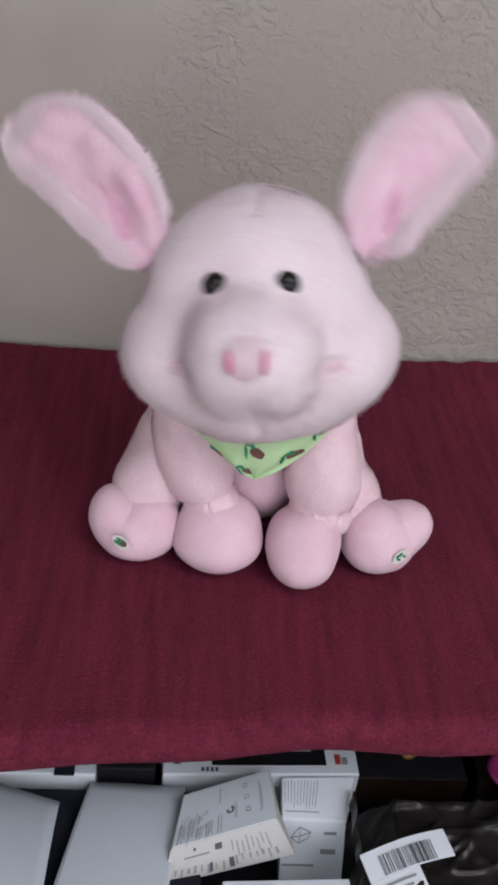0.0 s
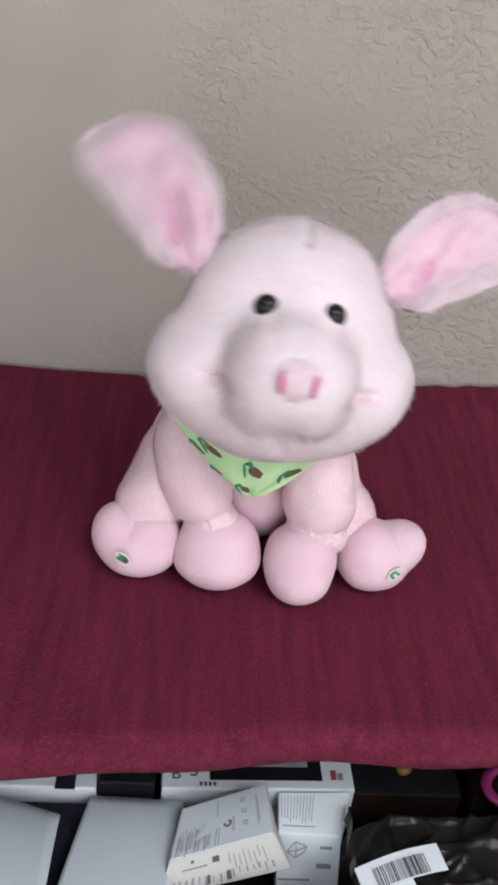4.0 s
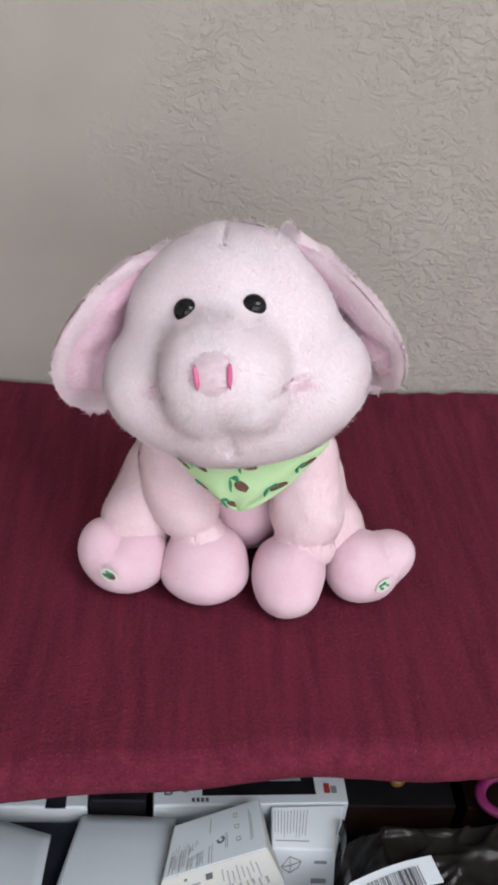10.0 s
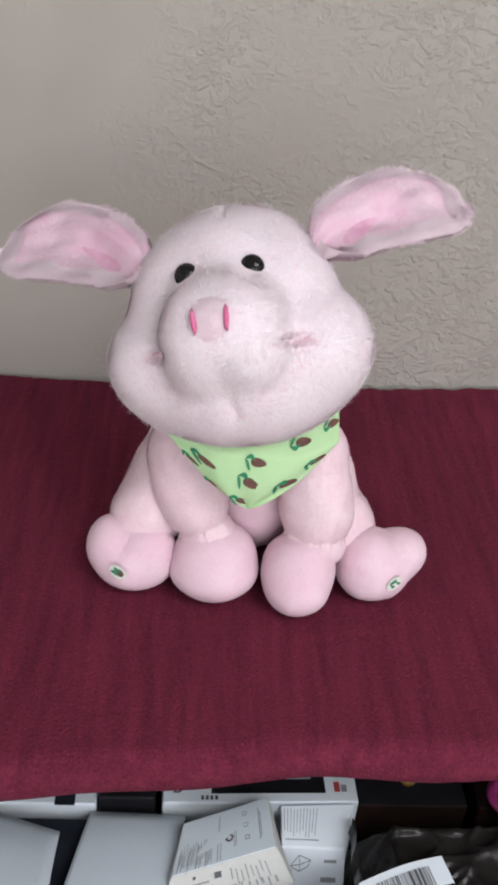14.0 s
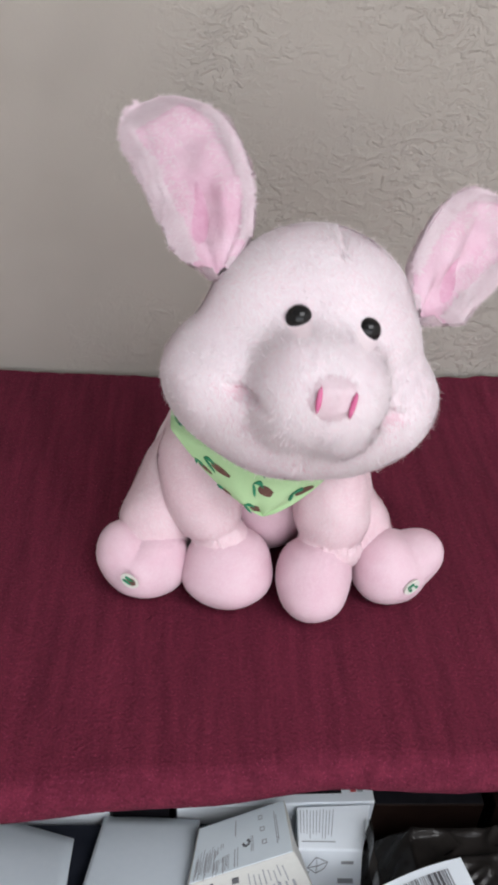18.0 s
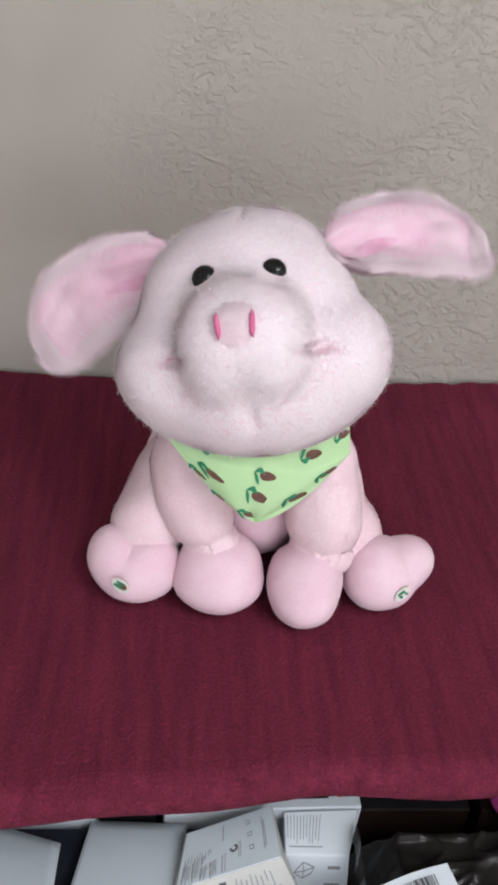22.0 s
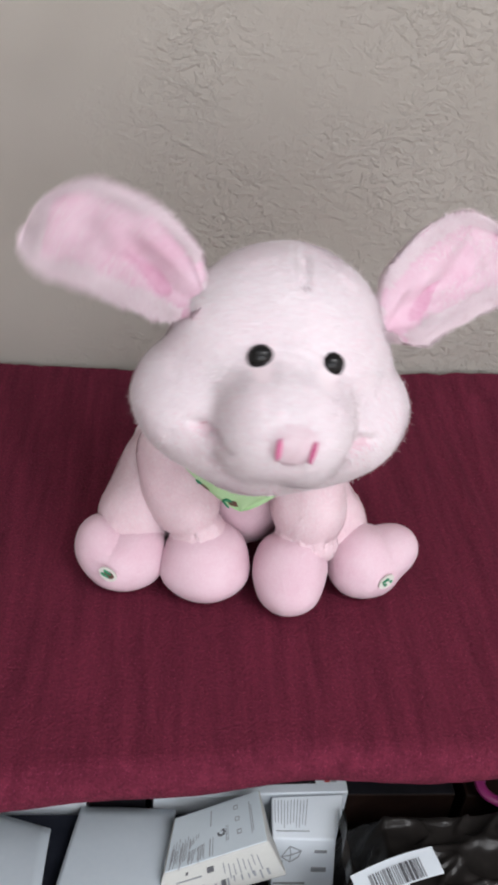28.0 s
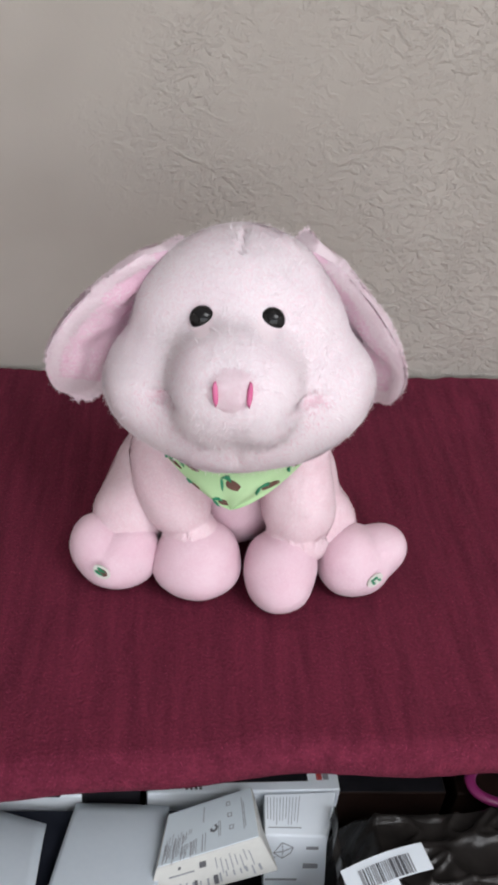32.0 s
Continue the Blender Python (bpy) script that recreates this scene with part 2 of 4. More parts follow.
def box_bm(x0, x1, y0, y1, z0, z1, bevel=0.0):
    bm = bmesh.new()
    bmesh.ops.create_cube(bm, size=1)
    for v in bm.verts:
        v.co = ((x0 + x1) / 2 + v.co.x * (x1 - x0), (y0 + y1) / 2 + v.co.y * (y1 - y0), (z0 + z1) / 2 + v.co.z * (z1 - z0))
    if bevel:
        bmesh.ops.bevel(bm, geom=bm.edges[:], offset=bevel, segments=2, affect="EDGES", profile=0.5)
    return bm


def sphere_points(sub):
    bm = bmesh.new()
    bmesh.ops.create_icosphere(bm, subdivisions=sub, radius=1)
    v = np.array([x.co[:] for x in bm.verts])
    f = [tuple(q.index for q in x.verts) for x in bm.faces]
    bm.free()
    return v, f


SPHERES = {k: sphere_points(k) for k in (3, 4, 5, 6)}


def blob(centre, lobes, sub=5, soft=0.012, lumps=0.0, lump_scale=25.0):
    """A rounded stuffed body: rays from the centre, swelling out to the soft union of ellipsoids (centre, radii, turn in degrees)."""
    d, f = SPHERES[sub]
    c = np.array(centre, float)
    far = []
    for q, r, turn in lobes:
        R = np.array(Euler([radians(k) for k in turn]).to_matrix())
        o = (R.T @ (c - np.array(q, float))) / np.array(r)
        w = (d @ R) / np.array(r)
        A, B, C = (w * w).sum(1), w @ o, o @ o - 1
        D = B * B - A * C
        hit = np.where(D > 0, (-B + np.sqrt(np.maximum(D, 0))) / A, 0.0)
        far.append(np.maximum(hit, 0.0))
    far = np.array(far)
    top = far.max(0)
    r = top + soft * np.log(np.exp((far - top) / soft).sum(0)) - soft * 0.25
    v = c + d * r[:, None]
    if lumps:
        v += d * np.array([noise.noise(Vector(p) * lump_scale) for p in v])[:, None] * lumps
    return v, f


def fuzz(name, v, f, parent, count, length, mat, seed=3, keep=None, lean=0.45, width=0.00030, stand=0.32, tuft=0.0, swirl=0.55, patch=0.0058):
    """Pile on a surface: thin tapering fibres, shaded with the surface below them, drawn together in tufts."""
    rng = np.random.default_rng(seed)
    v = np.array(v)
    tri = np.array([q for k in f for q in ((k,) if len(k) == 3 else ((k[0], k[1], k[2]), (k[0], k[2], k[3])))])
    a, b, c = v[tri[:, 0]], v[tri[:, 1]], v[tri[:, 2]]
    n = np.cross(b - a, c - a)
    area = np.linalg.norm(n, axis=1)
    n /= np.maximum(area, 1e-12)[:, None]
    k = rng.choice(len(tri), count, p=area / area.sum())
    s, t = rng.random(count), rng.random(count)
    flip = s + t > 1
    s[flip], t[flip] = 1 - s[flip], 1 - t[flip]
    p = a[k] + (b - a)[k] * s[:, None] + (c - a)[k] * t[:, None]
    nn = n[k]
    if keep is not None:
        ok = keep(p)
        p, nn = p[ok], nn[ok]
    m = len(p)
    way = nn * 0.45 + rng.normal(0, lean, (m, 3)) + np.array([0, 0, -0.35])
    q = p * 95.0
    way += swirl * np.stack([np.sin(q[:, 1] * 1.3 + 2 * np.sin(q[:, 2] * 0.7)), np.sin(q[:, 2] * 1.1 + 2 * np.sin(q[:, 0] * 0.8)), np.sin(q[:, 0] * 1.2 + 2 * np.sin(q[:, 1] * 0.9))], 1)
    way -= nn * (way * nn).sum(1)[:, None]
    way /= np.maximum(np.linalg.norm(way, axis=1), 1e-9)[:, None]
    rise = rng.uniform(0.12, stand, m)[:, None]
    way = way * np.sqrt(1 - rise ** 2) + nn * rise
    side = np.cross(way, nn)
    side /= np.maximum(np.linalg.norm(side, axis=1), 1e-9)[:, None]
    ln = length * (0.5 + 0.8 * rng.random(m))[:, None]
    root = p - nn * 0.0001
    tip = root + way * ln
    if tuft:
        # tips lean to the middle of their tuft, a wandering patch a few millimetres wide
        wob = p + 0.0025 * np.sin(p[:, [1, 2, 0]] * 420 + 1.7 * np.sin(p[:, [2, 0, 1]] * 310))
        cell = np.floor(wob / patch).astype(int)
        _, which = np.unique(cell, axis=0, return_inverse=True)
        which = which.ravel()
        size = np.bincount(which)[:, None]
        mid = np.stack([np.bincount(which, tip[:, c_]) for c_ in range(3)], 1) / size
        lift = rng.uniform(-0.25, 0.35, len(size))[which][:, None]
        tip = tip * (1 - tuft) + mid[which] * tuft + nn * lift * length * tuft
    vv = np.stack([root - side * width, root + side * width, tip], 1).reshape(-1, 3)
    me = bpy.data.meshes.new(name)
    me.vertices.add(3 * m)
    me.vertices.foreach_set("co", vv.ravel())
    me.loops.add(3 * m)
    me.loops.foreach_set("vertex_index", np.arange(3 * m))
    me.polygons.add(m)
    me.polygons.foreach_set("loop_start", np.arange(0, 3 * m, 3))
    me.polygons.foreach_set("loop_total", np.full(m, 3))
    me.polygons.foreach_set("use_smooth", np.ones(m, bool))
    me.update(calc_edges=True)
    soft_ = nn + 0.15 * way
    soft_ /= np.linalg.norm(soft_, axis=1)[:, None]
    if stand < 0.6:
        me.attributes.new("custom_normal", "FLOAT_VECTOR", "POINT").data.foreach_set("vector", np.repeat(soft_, 3, axis=0).ravel())
    me.materials.append(mat)
    ob = new(name, me)
    ob.parent = parent
    ob["kind"] = "stuff"
    return ob


# ---- the room ----
def room():
    # only the north wall is seen; the rest is added to close the room
    y0 = 0.3465
    part("wall_north", box_bm(-1.9, 1.9, y0, y0 + 0.12, -0.8, 1.7), WALL)["kind"] = "structure"
    # the south wall is unseen; its opening is added for the front lamp
    for q in ((-1.9, -1.1, -0.8, 1.7), (1.8, 1.9, -0.8, 1.7), (-1.1, 1.8, -0.8, -0.15), (-1.1, 1.8, 1.47, 1.7)):
        part("wall_south", box_bm(q[0], q[1], -3.12, -3.0, q[2], q[3]), BOUNCE_WALL)["kind"] = "structure"
    part("wall_west", box_bm(-2.02, -1.9, -3.0, y0, -0.8, 1.7), BOUNCE_WALL)["kind"] = "structure"
    part("floor", box_bm(-1.9, 1.9, -3.0, y0, -0.9, -0.8), BOUNCE_FLOOR)["kind"] = "structure"
    part("ceiling", box_bm(-1.9, 1.9, -3.0, y0, 1.7, 1.8), WHITE)["kind"] = "structure"
    part("wall_east", box_bm(1.9, 2.02, -3.0, y0, -0.8, 1.7), BOUNCE_WALL)["kind"] = "structure"


room()


# ---- shelf and blanket ----
def shelf():
    ob = tagged(new("storage_shelf"), "dark storage shelf under a folded maroon blanket", "shelf")
    ob.location = (0, 0, -0.8)
    part("top_board", box_bm(-0.7, 0.7, -0.10, 0.34, 0.735, 0.762, 0.002), DARK, ob)
    part("lower_board", box_bm(-0.7, 0.7, -0.32, 0.34, 0.48, 0.50, 0.002), DARK, ob)
    for x in (-0.68, 0.68):
        for y in (-0.08, 0.32):
            part("post", box_bm(x - 0.02, x + 0.02, y - 0.02, y + 0.02, 0.0, 0.735, 0.002), DARK, ob)
    part("back_panel", box_bm(-0.66, 0.66, 0.31, 0.335, 0.50, 0.735), DARK, ob)


shelf()


def blanket():
    ob = tagged(new("blanket"), "folded maroon fleece blanket with ribbed pile laid over the shelf", "blanket")
    nx, r = 560, 0.0175
    verts, faces = [], []
    xs = np.linspace(-0.62, 0.62, nx)
    ang = np.linspace(90, 270, 18)
    for i, x in enumerate(xs):
        yc = -0.126 + 0.057 * x + 0.004 * math.sin(x * 17 + 1) + 0.002 * math.sin(x * 43)
        line = [(yy, 0.0) for yy in np.linspace(0.338, yc, 140)]
        line += [(yc - r * math.sin(radians(q - 90)), -r + r * math.cos(radians(q - 90))) for q in ang[1:]]
        line += [(yy, -2 * r) for yy in np.linspace(yc, 0.338, 6)[1:]]
        for j, (y, z) in enumerate(line):
            w = 0.0012 * noise.noise(Vector((x * 9, y * 9, 0))) + 0.0022 * noise.noise(Vector((x * 55, y * 8, 3))) * (0.4 + 0.6 * (x > 0.05)) + 0.0007 * noise.noise(Vector((x * 190, y * 130, 7)))
            w += 0.0003 * math.sin(520 * (x - 0.12 * y) + 5 * noise.noise(Vector((x * 6, y * 4, 9)))) * max(0.0, 0.35 + noise.noise(Vector((x * 7, y * 5, 12))))
            w += 0.016 * max(0.0, (y - 0.24) / 0.1) * max(0.0, min(1.0, (x + 0.0) / 0.3)) + 0.006 * max(0.0, (y - 0.1) / 0.2) * max(0.0, min(1.0, (-x - 0.2) / 0.15))
            verts.append((x, y - (0.3 * w if j > 140 else 0), z + (w if j < 150 else 0)))
    nj = len(line)
    for i in range(nx - 1):
        for j in range(nj - 1):
            a = i * nj + j
            faces.append((a, a + 1, a + nj + 1, a + nj))
    fleece = mesh_object("fleece", verts, [q[::-1] for q in faces], MAROON, ob)
    near = lambda p: (np.abs(p[:, 0]) < 0.36) & (p[:, 2] > -0.033)
    fuzz("fleece_pile", verts, [q[::-1] for q in faces], fleece, 170000, 0.0026, PILE, 77, near, 1.1, 0.00055, 0.5, 0.0, 0.1)
    edge = lambda p: (np.abs(p[:, 0]) < 0.36) & (p[:, 2] > -0.036) & (p[:, 1] < -0.118 + 0.057 * p[:, 0])
    fuzz("edge_pile", verts, [q[::-1] for q in faces], fleece, 420000, 0.0042, PILE, 78, edge, 0.5, 0.0004, 0.58, 0.5, 0.1, 0.0026)


blanket()


# ---- the toy pig ----
PIVOT = Vector((-0.005, 0.053, 0.138))
EAR_LENGTH = 0.127


def ear_shape(u, v):
    """Half width, depth of the cupped sheet and height, for a place on the ear."""
    w = (0.0240 + 0.0095 * math.sin(0.5 * math.pi * min(1.0, u / 0.58))) * (1.0 if u < 0.58 else max(0.0, 1 - ((u - 0.58) / 0.42) ** 2.5) ** 0.52)
    w = max(w * (min(1.0, (u / 0.12) ** 0.5) if v > 0 else min(1.0, (u / 0.22) ** 0.5)), 0.0008)
    cup = -(0.004 if v > 0 else 0.017) * (1 - 0.7 * u) * v * v - 0.010 * u * u
    z = -0.003 + 0.006 * u + 0.011 * math.sin(math.pi * u) - 0.015 * (1 - u) ** 2 + v * w
    return w, cup, z


def lining_at(u, v, side, start, ln, lift=0.0):
    """A place on the pink lining: inset in the rim, with a deep fold near the base and soft wrinkles."""
    u2, v2 = 0.012 + 0.965 * u, 0.95 * v
    w2, cup2, z2 = ear_shape(u2, v2)
    fold = 0.0030 * math.exp(-((v + 0.2) / 0.2) ** 2) * math.exp(-((u - 0.36) / 0.2) ** 2) - 0.0050 * math.exp(-((v - 0.3) / 0.3) ** 2) * math.exp(-((u - 0.3) / 0.3) ** 2)
    wrink = 0.0045 * noise.noise(Vector((u * 5 + 3 * side, v * 2.2, 1.0 + side))) * (1 - v * v)
    return (side * (start + u2 * (ln - start)), cup2 - 0.0003 - (0.0019 * (1 - v ** 6) + 0.003 * (1 - v ** 4)) * (1 - u ** 10) + (fold + wrink) * (1 - u ** 6) - lift, z2)


def ear_mesh(side):
    """A stuffed leaf-shaped ear along x: back, front and the pink lining set into the front inside a rim of pile."""
    nu, nv, ln, start = 46, 30, EAR_LENGTH, -0.009
    back, front, lining, faces, rim, verge = [], [], [], [], [], []
    for i in range(nu):
        u = i / (nu - 1)
        for j in range(nv):
            v = -1 + 2 * j / (nv - 1)
            w, cup, z = ear_shape(u, v)
            x = start + u * (ln - start)
            fat = (max(0.0, 1 - v * v) ** 0.5) * max(0.0, 1 - u ** 6) ** 0.5
            back.append((side * x, cup + 0.009 * fat, z))
            front.append((side * x, cup + 0.0015 * fat, z))
            lining.append(lining_at(u, v, side, start, ln))
    for i in range(nu - 1):
        for j in range(nv - 1):
            a = i * nv + j
            q = (a, a + 1, a + nv + 1, a + nv)
            q = q if side > 0 else q[::-1]
            faces.append(q)
            if i > 0.86 * nu or not 0.14 * nv < j < 0.84 * nv:
                rim.append(q[::-1])
            if i > 0.66 * nu or not 0.34 * nv < j < 0.66 * nv:
                verge.append(q[::-1])
    return np.array(back), np.array(front), np.array(lining), faces, rim, verge


FACE_CENTRE = (0, -0.045, 0.05)
FACE_LOBES = [((0, -0.047, 0.084), (0.0650, 0.0555, 0.0620), (0, 0, 0)), ((-0.034, -0.056, 0.074), (0.0355, 0.038, 0.040), (0, 0, 0)), ((0.034, -0.056, 0.074), (0.0355, 0.038, 0.040), (0, 0, 0)), ((0, -0.046, 0.030), (0.080, 0.060, 0.050), (0, 0, 0)),
              ((-0.048, -0.058, 0.042), (0.043, 0.044, 0.040), (0, 0, 0)), ((0.048, -0.058, 0.042), (0.043, 0.044, 0.040), (0, 0, 0)),
              ((0, -0.092, 0.059), (0.0405, 0.0500, 0.0345), (0, 0, 0)), ((-0.014, -0.091, 0.0470), (0.030, 0.044, 0.035), (0, 0, 0)), ((0.014, -0.091, 0.0470), (0.030, 0.044, 0.035), (0, 0, 0)), ((0, -0.081, 0.071), (0.034, 0.034, 0.030), (0, 0, 0)), ((0, -0.070, 0.018), (0.046, 0.034, 0.028), (0, 0, 0))]


def face_surface():
    """The stuffed face with its sewn-in creases: smile, chin dimple, brow seam and eye sockets."""
    v, f = blob(FACE_CENTRE, FACE_LOBES, 6, 0.0060, 0.0026, 24)
    x, y, z = np.abs(v[:, 0]), v[:, 1], v[:, 2]
    front = 1 / (1 + np.exp((y + 0.062) / 0.004))
    line = 0.0445 + 0.22 * (x - 0.045)
    dent = 0.0075 * np.exp(-((z - line) / 0.0036) ** 2) * np.exp(-((x - 0.047) / 0.0095) ** 2)
    dent += 0.0010 * np.exp(-((x - 0.021) ** 2 + (z - 0.093) ** 2) / 0.011 ** 2)
    dent += 0.0030 * np.exp(-(x / 0.005) ** 2) * np.exp(-((z - 0.004) / 0.009) ** 2)
    dent += 0.0028 * np.exp(-((v[:, 0] - 0.002) / 0.0022) ** 2) * (z > 0.13)
    d = v - np.array(FACE_CENTRE)
    v = v - d / np.linalg.norm(d, axis=1)[:, None] * (dent * front)[:, None]
    return v, f


def toy_pig():
    pig = tagged(new("toy_pig"), "pale pink plush toy pig sitting upright with a green neck scarf", "plush toy")
    rear = lambda p: p[:, 1] < 0.09
    v, f = blob((-0.006, 0.070, 0.065), [((-0.013, 0.102, 0.066), (0.081, 0.050, 0.074), (0, 0, 0)), ((-0.016, 0.070, 0.112), (0.067, 0.052, 0.048), (0, 0, 0)), ((-0.002, 0.088, 0.052), (0.055, 0.034, 0.052), (0, 0, 0))], 5, 0.012, 0.002)
    v[:, 2] = np.maximum(v[:, 2], 0.001)
    torso = mesh_object("torso", v, f, PLUSH, pig)
    fuzz("torso_pile", v, f, torso, 40000, 0.0042, FUR, 5, rear, width=0.0006, stand=0.30, tuft=0.25)
    # patch set before the torso to paint the shade between the forelegs
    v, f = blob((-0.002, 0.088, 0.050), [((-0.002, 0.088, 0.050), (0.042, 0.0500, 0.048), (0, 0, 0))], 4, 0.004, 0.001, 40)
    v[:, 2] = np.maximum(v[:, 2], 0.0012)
    mesh_object("belly", v, f, LEG_GAP_SHADE, pig, "rose patch painting the shade between the legs")
    arm_l = [((-0.061, 0.052, 0.108), (0.026, 0.028, 0.034), (0, 0, 0)), ((-0.055, 0.042, 0.083), (0.0235, 0.024, 0.032), (25, 20, 0)), ((-0.046, 0.036, 0.066), (0.0215, 0.022, 0.024), (0, 0, 0)), ((-0.0375, 0.0295, 0.044), (0.0205, 0.0200, 0.022), (0, 0, 0))]
    arm_r = [((0.038, 0.050, 0.108), (0.026, 0.028, 0.034), (0, 0, 0)), ((0.043, 0.038, 0.080), (0.0255, 0.024, 0.034), (25, -4, 0)), ((0.0435, 0.032, 0.064), (0.0245, 0.023, 0.024), (0, 0, 0)), ((0.0425, 0.0255, 0.043), (0.0235, 0.0205, 0.022), (0, 0, 0))]
    paw_l = [((-0.032, 0.024, 0.030), (0.033, 0.031, 0.028), (0, 0, 8)), ((-0.032, 0.018, 0.020), (0.032, 0.028, 0.0195), (0, 0, 0))]
    paw_r = [((0.032, 0.015, 0.030), (0.0295, 0.030, 0.028), (0, 0, 0)), ((0.030, 0.000, 0.019), (0.023, 0.024, 0.0185), (0, 0, 0))]
    hind_l = [((-0.093, 0.030, 0.024), (0.030, 0.027, 0.0225), (0, 0, 0)), ((-0.1125, 0.034, 0.033), (0.0185, 0.021, 0.0205), (0, 15, 0)), ((-0.082, 0.031, 0.034), (0.0185, 0.020, 0.0175), (0, -10, 0)), ((-0.095, 0.026, 0.018), (0.027, 0.024, 0.0175), (0, 0, 0))]
    hind_r = [((0.091, 0.029, 0.024), (0.028, 0.027, 0.0235), (0, 0, 0)), ((0.1155, 0.036, 0.0315), (0.0205, 0.020, 0.0175), (0, -20, 0)), ((0.087, 0.030, 0.034), (0.0195, 0.021, 0.0185), (0, 0, 0)), ((0.106, 0.033, 0.024), (0.022, 0.021, 0.0190), (0, -20, 0)), ((0.090, 0.021, 0.018), (0.024, 0.022, 0.0175), (0, 0, 0))]
    thigh_l = [((-0.084, 0.072, 0.040), (0.024, 0.042, 0.037), (0, 0, 0)), ((-0.089, 0.050, 0.040), (0.024, 0.026, 0.033), (0, 0, 0)), ((-0.0725, 0.070, 0.074), (0.025, 0.035, 0.045), (0, 6, 0))]
    thigh_r = [((0.058, 0.072, 0.040), (0.024, 0.042, 0.037), (0, 0, 0)), ((0.074, 0.052, 0.034), (0.022, 0.026, 0.030), (0, 0, 0)), ((0.054, 0.070, 0.074), (0.022, 0.035, 0.042), (0, -8, 0))]
    for arm, paw, hind, thigh, k in ((arm_l, paw_l, hind_l, thigh_l, 11), (arm_r, paw_r, hind_r, thigh_r, 12)):
        v, f = blob(arm[1][0], arm, 5, 0.010, 0.0018, 42)
        leg = mesh_object("foreleg", v, f, LEG, pig)
        fuzz("foreleg_pile", v, f, leg, 16000, 0.0038, FUR, k, width=0.0006, stand=0.24, tuft=0.25)
        v, f = blob(np.mean([q[0] for q in paw], 0), paw, 5, 0.006, 0.0012, 45)
        v[:, 2] = np.maximum(v[:, 2], 0.0008)
        fuzz("paw_pile", v, f, mesh_object("front_paw", v, f, PAW, pig, "smooth pink velour paw"), 22000, 0.0018, PAW_PILE, k + 20)
        v, f = blob(thigh[0][0], thigh, 5, 0.010, 0.0018, 42)
        v[:, 2] = np.maximum(v[:, 2], 0.0008)
        leg = mesh_object("hind_leg", v, f, LEG, pig)
        fuzz("hind_leg_pile", v, f, leg, 18000, 0.0040, FUR, k + 4, width=0.0006, stand=0.26, tuft=0.25)
        v, f = blob(hind[0][0], hind, 5, 0.0048, 0.0014, 45)
        v[:, 2] = np.maximum(v[:, 2], 0.0008)
        fuzz("foot_pile", v, f, mesh_object("hind_foot", v, f, PAW, pig, "smooth pink velour foot"), 22000, 0.0018, PAW_PILE, k + 24)
    return pig


